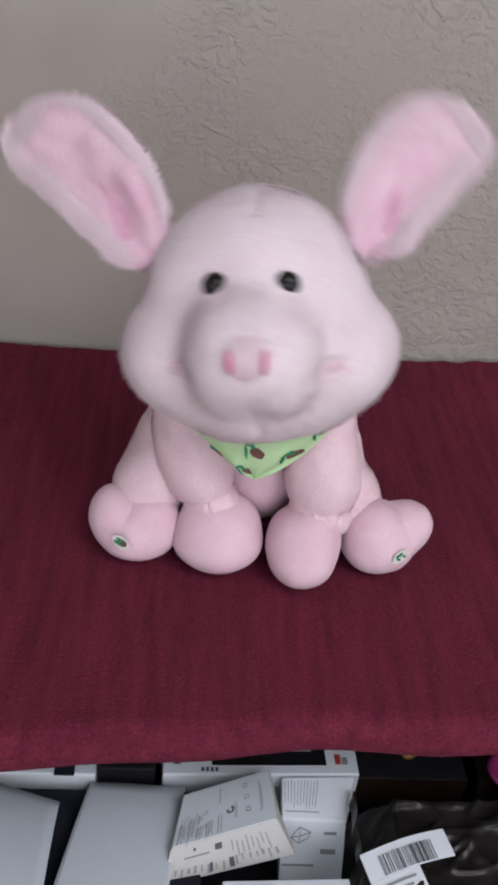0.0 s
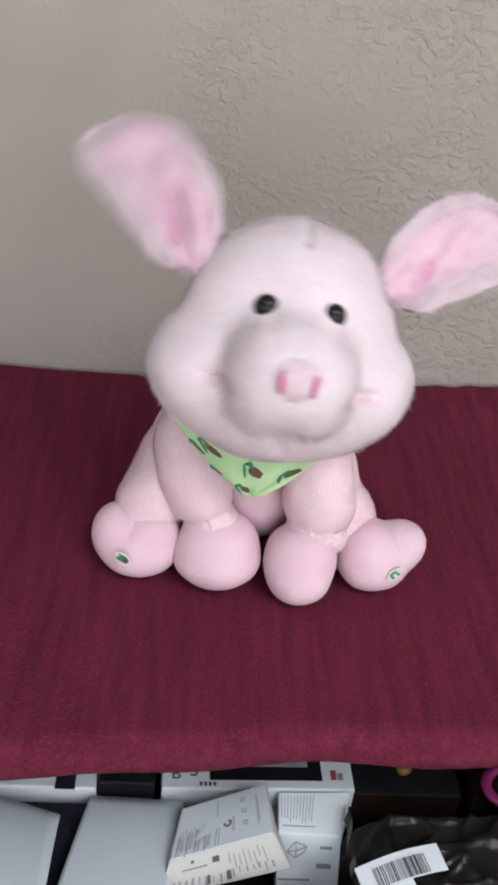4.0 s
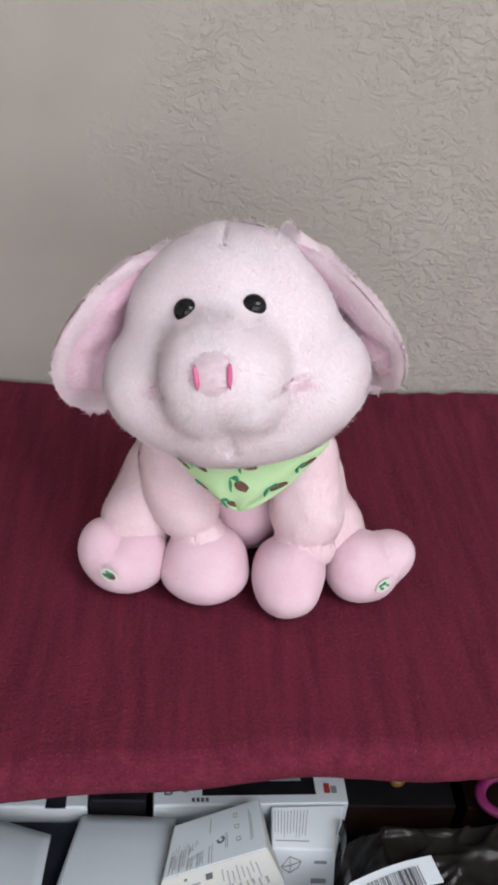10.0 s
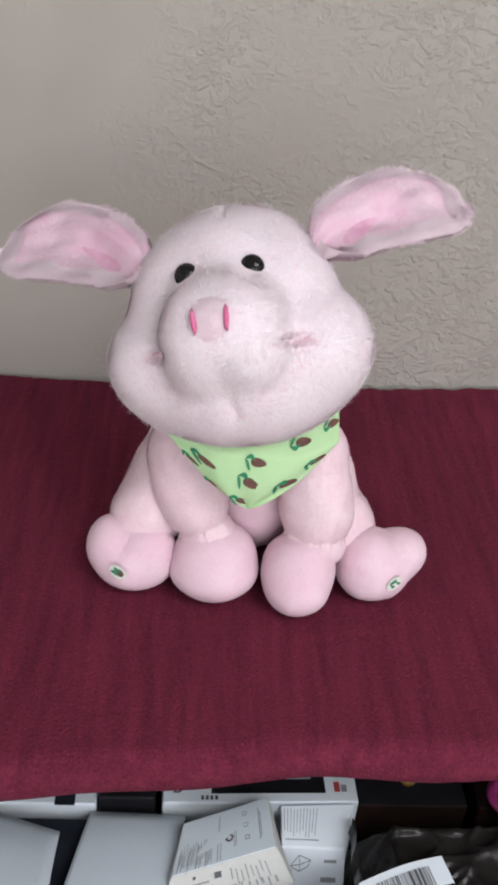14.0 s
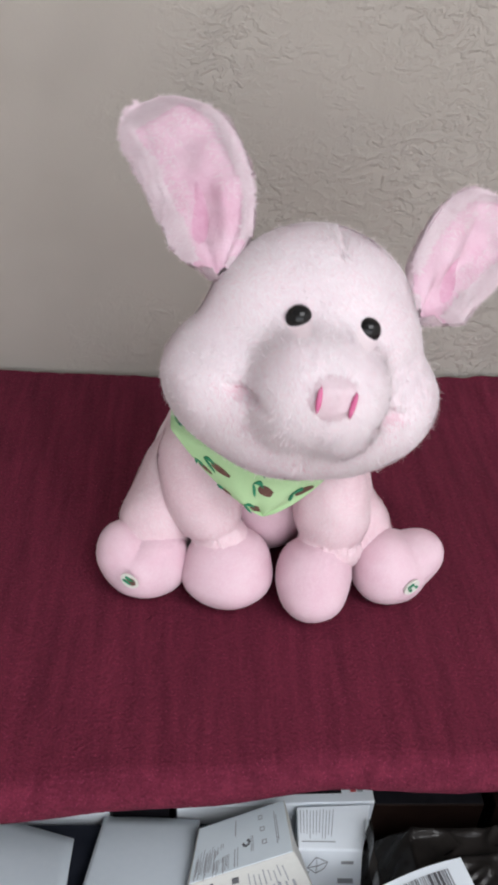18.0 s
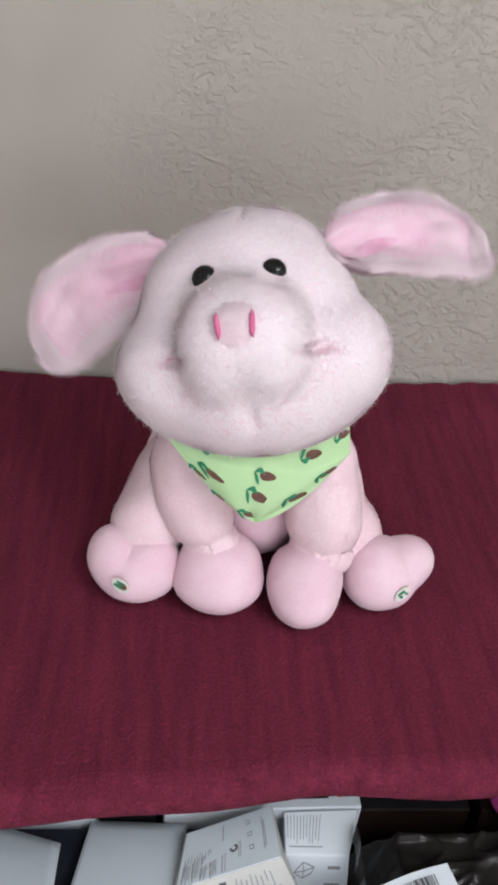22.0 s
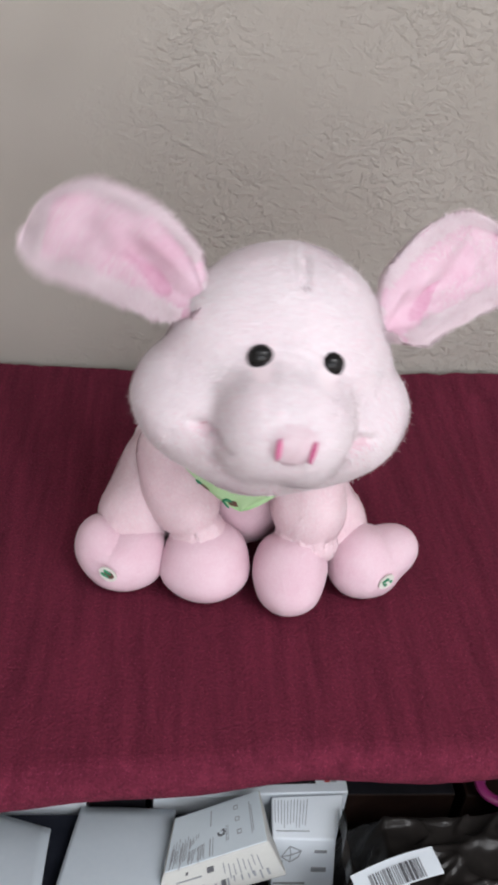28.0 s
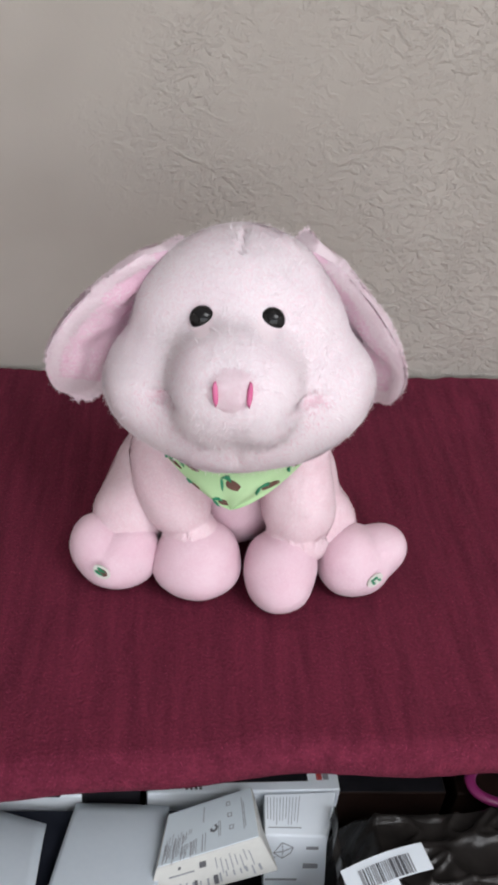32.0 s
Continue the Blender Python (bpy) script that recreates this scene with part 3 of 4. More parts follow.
def toy_head(pig):
    head = new("head")
    head.parent = pig
    v, f = face_surface()
    face = mesh_object("face", v, f, PLUSH, head)
    bald = lambda p: (((np.abs(p[:, 0]) - 0.021) ** 2 + (p[:, 2] - 0.093) ** 2) > 0.0085 ** 2) & ((np.abs(p[:, 0]) - 0.049) ** 2 / 0.008 ** 2 + (p[:, 2] - 0.045) ** 2 / 0.0022 ** 2 > 1) & ~((np.abs(p[:, 0] - 0.002) < 0.0009) & (p[:, 2] > 0.136) & (p[:, 1] < -0.05))
    fuzz("face_pile", v, f, face, 75000, 0.0042, FLUFF, 21, bald, 0.5, 0.0006, 0.24, 0.12)
    fuzz("loose_pile", v, f, face, 9000, 0.0048, FLUFF, 24, bald, 0.6, 0.00018, 0.85)
    v, f = blob((0, -0.1262, 0.058), [((0, -0.1262, 0.058), (0.0230, 0.0182, 0.0185), (8, 0, 0))], 5, 0.003)
    snout = mesh_object("snout", v, f, SNOUT, head, "pale pink velour snout")
    fuzz("snout_pile", v, f, snout, 14000, 0.0032, SNOUT_PILE, 22, lambda p: ((np.abs(p[:, 0]) - 0.0099) ** 2 / 0.0026 ** 2 + (p[:, 2] - 0.056) ** 2 / 0.0100 ** 2) > 1)
    for k in (-1, 1):
        v, f = blob((k * 0.021, -0.0992, 0.0928), [((k * 0.021, -0.0992, 0.0928), (0.0083, 0.0065, 0.0083), (0, 0, 0))], 4, 0.001)
        mesh_object("eye", v, f, EYE, head, "glossy black plastic eye")
        v, f = blob((k * 0.0099, -0.1434, 0.058), [((k * 0.0099, -0.1434, 0.058), (0.0018, 0.0018, 0.0088), (0, k * 4, 0))], 3, 0.0005)
        mesh_object("nostril", v, f, DEEP, head, "deep pink stitched nostril")
        v, f = blob((k * 0.0490, -0.0935, 0.0452), [((k * 0.0490, -0.0935, 0.0452), (0.0085, 0.0045, 0.0018), (0, k * 14, k * 25))], 3, 0.001)
        mesh_object("mouth_corner", v, f, CREASE, head, "rose stitched corner of a smiling mouth")
    v, f = face_surface()
    r = np.random.default_rng(8)
    corner = lambda p: 0.45 * np.exp(-((np.abs(p[:, 0]) - 0.047) / 0.0085) ** 2 - ((p[:, 2] - 0.0445) / 0.0042) ** 2)
    smile = lambda p: 0.06 * np.exp(-((np.hypot(p[:, 0] / 0.047, (p[:, 2] - 0.047) / 0.042) - 1) / 0.22) ** 2) * (p[:, 2] < 0.046)
    blush = lambda p: (r.random(len(p)) < corner(p) + smile(p)) & (p[:, 1] < -0.06)
    fuzz("blush_pile", v, f, face, 200000, 0.0046, BLUSH, 23, blush, 0.5, 0.0005, 0.34, 0.15)
    ears = []
    for k in (-1, 1):
        back, front, lining, f, rim, verge = ear_mesh(k)
        n = len(back)
        ear = mesh_object("ear", np.concatenate([back, front]), f + [tuple(n + c for c in q[::-1]) for q in f], EARFUR, pig)
        fuzz("ear_pile", back, f, ear, 26000, 0.0050, EARFUR, 30 + k, lambda p: np.abs(p[:, 0]) > 0.004, width=0.0005, stand=0.5, tuft=0.2)
        fuzz("rim_pile", lining, rim, ear, 12000, 0.0058, EARFUR, 34 + k, lambda p: np.abs(p[:, 0]) > 0.004, width=0.0005, stand=0.5, tuft=0.2)
        fuzz("verge_pile", lining, verge, ear, 2600, 0.0046, EARFUR, 44 + k, lambda p: np.abs(p[:, 0]) > 0.030, stand=0.3)
        inside = mesh_object("lining", lining, [q[::-1] for q in f], PINK, ear, "pink velour ear lining")
        fuzz("lining_pile", lining, [q[::-1] for q in f], inside, 12000, 0.0022, PINK, 38 + k)
        # thin patch on the lining that paints the shade of the fold
        v, f = [], []
        for r in range(7):
            for c in range(24):
                q, t = r / 6, c * math.pi / 12
                du, dv = 0.15 * q * math.cos(t), (0.19 - 0.10 * math.cos(t)) * q * math.sin(t)
                v.append(lining_at(0.32 + du, -0.24 + dv + 0.9 * du, k, -0.009, EAR_LENGTH, 0.0010 * (1 - q * q)))
        for r in range(6):
            for c in range(24):
                q = (r * 24 + c, r * 24 + (c + 1) % 24, r * 24 + 24 + (c + 1) % 24, r * 24 + 24 + c)
                f.append(q if k > 0 else q[::-1])
        mesh_object("fold", v, f, FOLD_SHADE, ear, "deep pink patch painting the shade of the ear fold")
        ears.append(ear)
    return head, ears


PIG = toy_pig()
HEAD, EARS = toy_head(PIG)


def scarf(pig):
    """A folded cotton triangle round the neck, its point on the chest, with printed pods and leaves."""
    def spot(u, w):
        # u runs along the neck edge, w from the neck edge down to the point
        d = max(w, 0.0)
        half = 0.063 * (1 - d) ** 0.76
        x = -0.0145 + u * half + 0.002 * d
        z = 0.141 + 0.011 * abs(u) ** 2.5 * (1 - d) - 0.0055 * u * (1 - d) - 0.0430 * d
        y = -0.004 + 0.016 * abs(u) ** 2.3 * (1 - d) ** 1.2 - 0.004 * math.sin(d * 3.0) + 0.0012 * math.sin(u * 7 + d * 4)
        if w < 0:
            y, z = y - 0.06 * w, z - 0.045 * w
        return Vector((x, y, z))
    n, m = 40, 30
    front = [spot(-1 + 2 * i / n, -0.35 + 1.35 * j / m) for j in range(m + 1) for i in range(n + 1)]
    back = [p + Vector((0, 0.0018, 0)) for p in front]
    faces, q = [], n + 1
    for j in range(m):
        for i in range(n):
            a = j * q + i
            faces.append((a, a + q, a + q + 1, a + 1))
            a += len(front)
            faces.append((a, a + 1, a + q + 1, a + q))
    k = len(front)
    for i in range(n):
        faces.append((i, i + 1, k + i + 1, k + i))
    for j in range(m):
        for e in (0, n):
            a = j * q + e
            faces.append((a, a + q, k + a + q, k + a))
    cloth = mesh_object("neck_scarf", front + back, faces, GREEN, pig, "lime green cotton scarf printed with brown pods")
    # neck band passing round behind
    ring, rf = [], []
    for i in range(41):
        t = math.pi * i / 40
        for dz, dr in ((0.004, 0), (0.004, 0.003), (-0.006, 0.003), (-0.006, 0)):
            ring.append((-0.012 + (0.056 + dr) * math.cos(t), 0.060 + (0.034 + dr) * math.sin(t), 0.152 + 0.005 * math.cos(t) + dz))
    for i in range(40):
        for c in range(4):
            rf.append((i * 4 + c, i * 4 + (c + 1) % 4, i * 4 + 4 + (c + 1) % 4, i * 4 + 4 + c))
    mesh_object("neck_band", ring, rf, GREEN, cloth)
    # printed motifs: place on the cloth, size and turn
    for u, w, size, turn in ((-0.62, 0.22, 1.0, 20), (-0.03, 0.44, 1.0, 25), (0.64, 0.48, 1.05, 0), (0.82, 0.17, 0.9, -15), (0.06, 0.08, 0.9, 10), (-0.40, 0.84, 0.9, 30), (-0.90, 0.34, 0.7, 60), (-0.90, 0.62, 0.5, 45), (-0.52, -0.10, 0.9, 15), (0.55, -0.14, 0.9, 5), (-0.88, -0.16, 0.8, 30), (0.0, -0.24, 0.9, 20), (0.90, -0.22, 0.8, -10)):
        o = spot(u, w)
        tu = (spot(u + 0.03, w) - spot(u - 0.03, w)).normalized()
        tw = (spot(u, max(0, w - 0.03)) - spot(u, w + 0.03)).normalized()
        nn = tu.cross(tw).normalized()
        if nn.y > 0:
            nn = -nn

        def flat(pts, name, mat, lift):
            c, s_ = math.cos(radians(turn)), math.sin(radians(turn))
            vs = []
            for px, pz in pts:
                px, pz = size * px * 0.001, size * pz * 0.001
                vs.append(o + tu * (px * c - -pz * s_) + tw * (pz * c - px * s_) + nn * lift)
            k0 = len(vs)
            vs2 = vs + [p - nn * 0.001 for p in vs]
            fs = [tuple(range(k0)), tuple(range(2 * k0 - 1, k0 - 1, -1))] + [(i, (i + 1) % k0, k0 + (i + 1) % k0, k0 + i) for i in range(k0)]
            mesh_object(name, vs2, fs, mat, cloth, "", False)
        flat([(3 + 6.2 * math.cos(radians(t)), 3.6 * math.sin(radians(t)) * (1 - 0.25 * math.cos(radians(t)))) for t in range(0, 360, 24)], "pod_print", POD, 0.0009)
        flat([(-8 + 8 * t, 1.5 + 4.4 * math.sin(t * math.pi)) for t in np.linspace(0, 1, 8)] + [(0 - 8 * t, 1.5 + 0.8 * math.sin(t * math.pi)) for t in np.linspace(0, 1, 5)[1:-1]], "leaf_print", LEAF, 0.0012)
        flat([(-8 + 6 * t, 1 - 9 * t + 2.8 * math.sin(t * math.pi)) for t in np.linspace(0, 1, 8)] + [(-2 - 6 * t, -8 + 9 * t - 1.6 * math.sin(t * math.pi)) for t in np.linspace(0, 1, 6)[1:-1]], "leaf_print", LEAF, 0.0012)


scarf(PIG)


def foot_patch(pig, at, look_way, spin, kind):
    """An oval white badge with a small green motif stitched on the sole."""
    n = Vector(look_way).normalized()
    t = n.cross(Vector((0, 0, 1))).normalized()
    b = t.cross(n)
    c, s_ = math.cos(radians(spin)), math.sin(radians(spin))
    t, b = t * c + b * s_, b * c - t * s_

    def disc(name, rx, ry, lift, mat, parent, cx=0.0, cy=0.0, lab=""):
        vs = [Vector(at) + t * (cx + rx * math.cos(q * math.pi / 10)) + b * (cy + ry * math.sin(q * math.pi / 10)) + n * (lift + 0.0014 - 0.6 * (rx * rx) / 0.03 * math.cos(q * math.pi / 10) ** 2 * 0.5) for q in range(20)]
        vs += [p - n * 0.0015 for p in vs]
        fs = [tuple(range(20)), tuple(range(39, 19, -1))] + [(i, (i + 1) % 20, 20 + (i + 1) % 20, 20 + i) for i in range(20)]
        return mesh_object(name, vs, fs, mat, parent, lab, False)
    badge = disc("sole_badge", 0.0072, 0.0046, 0.0033, BADGE, pig, 0, 0, "small pale oval badge with a green motif on the sole")
    if kind:
        disc("pod_print", 0.0040, 0.0024, 0.0039, POD, badge, -0.0010, 0.0004)
        disc("leaf_print", 0.0034, 0.0009, 0.0042, LEAF, badge, 0.0010, 0.0015)
        disc("leaf_print", 0.0036, 0.0008, 0.0044, LEAF, badge, 0.0014, -0.0013)
    else:
        # two joined musical notes
        for cx in (-0.0030, 0.0022):
            disc("note_print", 0.0013, 0.0009, 0.0039, LEAF, badge, cx, -0.0018 + 0.0006 * (cx > 0))
            disc("note_print", 0.00035, 0.0019, 0.0041, LEAF, badge, cx + 0.0011, 0.0002 + 0.0006 * (cx > 0))
        disc("note_print", 0.0031, 0.0006, 0.0044, LEAF, badge, 0.0007, 0.0022)


foot_patch(PIG, (-0.1032, 0.0045, 0.0285), (-0.25, -1, 0.35), 25, 1)
foot_patch(PIG, (0.1030, 0.0050, 0.0265), (0.45, -1, 0.25), -25, 0)


# ---- clutter on the lower shelf ----
def card_box(name, label, corner, size, turn, top_mat, side_mat, category="box", tilt=(0, 0)):
    """A closed carton: corner is its back left top corner, size is width, depth, height. Parts: body with top and front panels."""
    ob = tagged(new(name), label, category)
    ob.matrix_world = pose(*corner, tilt[0], tilt[1], turn)
    w, d, h = size
    part("carton", box_bm(0, w, -d, 0, -h, 0, 0.0012), side_mat, ob)
    part("top_panel", box_bm(0.001, w - 0.001, -d + 0.001, -0.001, -0.0005, 0.0006, 0.0002), top_mat, ob)
    return ob


def bars(ob, rows, z=0.0009, mat=None, name="print_bar"):
    """Unreadable print as plain bars on the top of a carton: x, y, width, depth."""
    for x, y, w, d in rows:
        part(name, box_bm(x, x + w, y - d, y, z - 0.0006, z), mat or PRINT, ob)


def front_bars(ob, rows, y, mat=None):
    for x, z, w, h in rows:
        part("print_bar", box_bm(x, x + w, y - 0.0004, y + 0.0004, z - h, z), mat or PRINT, ob)


def stroke(ob, p0, p1, y, wide=0.0007):
    """A thin drawn line on the front of a carton, from p0 to p1 in x and z."""
    d = Vector((p1[0] - p0[0], 0, p1[1] - p0[1])).normalized()
    o = Vector((-d.z, 0, d.x)) * wide / 2
    q = [Vector((p0[0], y, p0[1])) + o, Vector((p1[0], y, p1[1])) + o, Vector((p1[0], y, p1[1])) - o, Vector((p0[0], y, p0[1])) - o]
    vs = q + [p + Vector((0, -0.0004, 0)) for p in q]
    mesh_object("drawn_line", vs, [(0, 1, 2, 3), (7, 6, 5, 4), (0, 4, 5, 1), (1, 5, 6, 2), (2, 6, 7, 3), (3, 7, 4, 0)], FAINT, ob, "", False)


def letter(ob, ch, size, m, mat):
    cu = bpy.data.curves.new("lettering", "FONT")
    cu.body, cu.size, cu.extrude = ch, size, 0.0003
    cu.materials.append(mat)
    t = new("lettering", cu)
    t.parent = ob
    t.matrix_local = m


def squash(ob, size, corners):
    """Press a carton out of square: corners are top back left, back right, front right, front left, then the lower four."""
    c = [Vector(q) for q in corners]
    for ch in ob.children:
        for p in ch.data.vertices:
            u, w, h = p.co.x / size[0], -p.co.y / size[1], -p.co.z / size[2]
            top = (c[0] * (1 - u) + c[1] * u) * (1 - w) + (c[3] * (1 - u) + c[2] * u) * w
            low = (c[4] * (1 - u) + c[5] * u) * (1 - w) + (c[7] * (1 - u) + c[6] * u) * w
            p.co = top * (1 - h) + low * h - c[0]
    ob.matrix_world = Matrix.Translation(c[0])


rng = random.Random(4)
# white carton with a black panel, half under the blanket
b = card_box("product_carton", "white product carton with a black panel and dark lettering", (-0.068, 0.13, -0.2), (0.170, 0.160, 0.09), 1.5, WHITE, WHITE)
part("black_panel", box_bm(0.042, 0.142, -0.151, -0.02, -0.0002, 0.0012), DARK, b)
part("grey_stripe", box_bm(0.064, 0.130, -0.137, -0.126, 0.0008, 0.0017), FAINT, b)
part("red_mark", box_bm(0.150, 0.155, -0.150, -0.140, 0.0002, 0.0012), RED, b)
part("grey_mark", box_bm(0.156, 0.161, -0.150, -0.143, 0.0002, 0.0012), FAINT, b)
part("grey_stripe", box_bm(0.050, 0.072, -0.118, -0.104, 0.0008, 0.0017), FAINT, b)
letter(b, "B", 0.016, pose(0.008, -0.150, 0.0008), PRINT)
letter(b, "5", 0.018, pose(0.024, -0.147, 0.0008), PRINT)
bars(b, [(0.033 + 0.004 * k, -0.153, 0.0025, 0.004) for k in range(4)])
# white carton with lines of small print and a leaf drawing
b = card_box("printed_carton", "white carton with grey small print and a line drawing", (0.0335, -0.030, -0.198), (0.0665, 0.047, 0.085), 0.5, WHITE, WHITE, tilt=(-28, 0))
bars(b, [(0.003 + 0.0030 * k, -0.004 - rng.uniform(0, 0.002), 0.0006, 0.024 + rng.uniform(0, 0.007)) for k in range(11)], mat=FAINT)
bars(b, [(0.004, -0.0385, 0.034, 0.0008)], mat=FAINT)
front_bars(b, [(0.045, -0.012, 0.013, 0.003), (0.042, -0.032, 0.016, 0.005), (0.002, -0.050, 0.034, 0.0018)], -0.0471, FAINT)
for ring in (((0.010, -0.020), (0.019, -0.008), (0.031, -0.013), (0.028, -0.020), (0.019, -0.026), (0.010, -0.020)), ((0.010, -0.020), (0.020, -0.018), (0.031, -0.013)), ((0.020, -0.018), (0.019, -0.008)), ((0.020, -0.018), (0.019, -0.026)), ((0.012, -0.024), (0.007, -0.032))):
    for p0, p1 in zip(ring, ring[1:]):
        stroke(b, p0, p1, -0.0471)
squash(b, (0.0665, 0.047, 0.085), ((0.0375, -0.030, -0.200), (0.1015, -0.0275, -0.200), (0.0905, -0.0645, -0.210), (0.0370, -0.0625, -0.210), (0.042, -0.045, -0.285), (0.100, -0.045, -0.285), (0.0945, -0.085, -0.285), (0.040, -0.085, -0.285)))
# small pale blue carton lying askew on top
b = card_box("small_carton", "small pale carton with rows of tiny print lying askew", (-0.0436, -0.0621, -0.190), (0.084, 0.050, 0.034), 5, BLUISH, CREAM, tilt=(-8, -20))
bars(b, [(0.004 + 0.0072 * (k // 4) + 0.0014 * (k % 4), -0.048 + 0.012 + rng.uniform(0, 0.006) + 0.0025 * (k // 4), 0.0006, 0.012 + rng.uniform(-0.002, 0.006) + 0.002 * (k // 4)) for k in range(16)] + [(0.0047 + 0.0024 * k, -0.047 + 0.020 + 0.002 * (k % 3), 0.0005, 0.018 + 0.002 * (k % 4)) for k in range(12)], mat=FAINT)
bars(b, [(0.036, -0.006, 0.0008, 0.041), (0.0385, -0.030, 0.0006, 0.017), (0.0500, -0.020, 0.0006, 0.018), (0.0515, -0.024, 0.0006, 0.014), (0.0720, -0.008, 0.0006, 0.030), (0.0735, -0.012, 0.0006, 0.024)], mat=FAINT)
for x, y in ((0.0575, -0.008), (0.0585, -0.019), (0.0595, -0.031)):
    bars(b, [(x, y, 0.0040, 0.0007), (x, y - 0.0033, 0.0040, 0.0007), (x, y, 0.0006, 0.004), (x + 0.0034, y, 0.0006, 0.004)], mat=FAINT)
for k in range(8):
    t0 = k * math.pi / 4
    bars(b, [(0.046 + 0.0027 * math.cos(t0) - 0.001, -0.029 + 0.0027 * math.sin(t0) + 0.001, 0.002, 0.002)])
front_bars(b, [(0.006 + 0.0045 * k + rng.uniform(0, 0.001), -0.021 - rng.uniform(0, 0.003), rng.uniform(0.0008, 0.002), rng.uniform(0.004, 0.008)) for k in range(16)] + [(0.046 + 0.0036 * k, -0.006 - 0.002 * (k % 3), 0.0007, 0.010 + 0.004 * (k % 2)) for k in range(8)] + [(0.012, -0.012, 0.018, 0.001)], -0.0501, FAINT)
front_bars(b, [(0.034, -0.006, 0.005, 0.005), (0.018, -0.005, 0.002, 0.002), (0.030, -0.022, 0.002, 0.008), (0.043, -0.022, 0.003, 0.008)], -0.0502)
squash(b, (0.084, 0.050, 0.034), ((-0.0461, -0.0559, -0.190), (0.0248, -0.0363, -0.180), (0.0290, -0.0834, -0.180), (-0.0551, -0.1045, -0.190), (-0.050, -0.070, -0.224), (0.036, -0.050, -0.215), (0.0465, -0.0935, -0.212), (-0.0610, -0.1190, -0.218)))
# white open carton nearest the edge with an amber print
b = card_box("flat_carton", "flat white carton with an amber print and dark strip", (-0.014, -0.1215, -0.203), (0.100, 0.10, 0.05), 2, WHITE, WHITE)
part("amber_mark", box_bm(0.012, 0.038, -0.020, -0.005, 0.0002, 0.0014, 0.0004), YELLOW, b)
part("dark_strip", box_bm(0.001, 0.030, -0.030, -0.014, 0.0001, 0.0011), DARK, b)
# black block put in for the dark gap left of the carton
part("black_sleeve", box_bm(-0.032, -0.002, -0.10, -0.004, -0.03, -0.004, 0.001), DARK, b)


def sheet(name, label, corners, z, sag, mat, category, thick=0.0016):
    """A stiff bowed card: four corners, back left, back right, front right, front left, arched between."""
    n = 24
    ps = []
    c = [Vector((x, y, z)) for x, y in corners]
    for j in range(n + 1):
        for i in range(n + 1):
            s_, t = i / n, j / n
            p = (c[0] * (1 - s_) + c[1] * s_) * (1 - t) + (c[3] * (1 - s_) + c[2] * s_) * t
            p.z += sag * math.sin(math.pi * min(1.0, t * 1.0 + 0.0)) * 0.6 - sag * 1.2 * math.exp(-t * 7) - 0.25 * sag * (2 * s_ - 1) ** 2
            ps.append(p)
    k, q = len(ps), n + 1
    vs = ps + [p - Vector((0, 0, thick)) for p in ps]
    fs = []
    for j in range(n):
        for i in range(n):
            a = j * q + i
            fs += [(a, a + q, a + q + 1, a + 1), (k + a, k + a + 1, k + a + q + 1, k + a + q)]
    for i in range(n):
        fs += [(i, i + 1, k + i + 1, k + i), (n * q + i + 1, n * q + i, k + n * q + i, k + n * q + i + 1)]
        fs += [(i * q, k + i * q, k + i * q + q, i * q + q), (i * q + n, i * q + q + n, k + i * q + q + n, k + i * q + n)]
    ob = tagged(mesh_object(name, vs, fs, mat), label, category)
    return ob


sheet("white_card", "bowed white card resting on dark packaging", ((-0.36, 0.006), (-0.1467, -0.0570), (-0.150, -0.26), (-0.36, -0.26)), -0.190, 0.008, CARD, "card")
sheet("white_card", "white card sheet beside a small printed carton", ((-0.1240, -0.0335), (-0.0440, -0.0370), (-0.071, -0.26), (-0.166, -0.26)), -0.200, 0.005, CARD, "card")
b = card_box("grey_carton", "pale grey carton partly under the blanket edge", (-0.36, 0.14, -0.203), (0.240, 0.170, 0.09), 0, WHITE, WHITE)
part("dark_flap", box_bm(0.205, 0.222, -0.171, -0.157, -0.0002, 0.0012), NAVY, b)
card_box("black_carton", "matt black carton deep under the shelf", (-0.118, 0.14, -0.196), (0.048, 0.168, 0.09), 0, DARK, DARK)
b = card_box("dark_tray", "dark slate plastic tray under white cards", (-0.36, -0.036, -0.214), (0.330, 0.26, 0.08), 0, NAVY, NAVY, "tray")


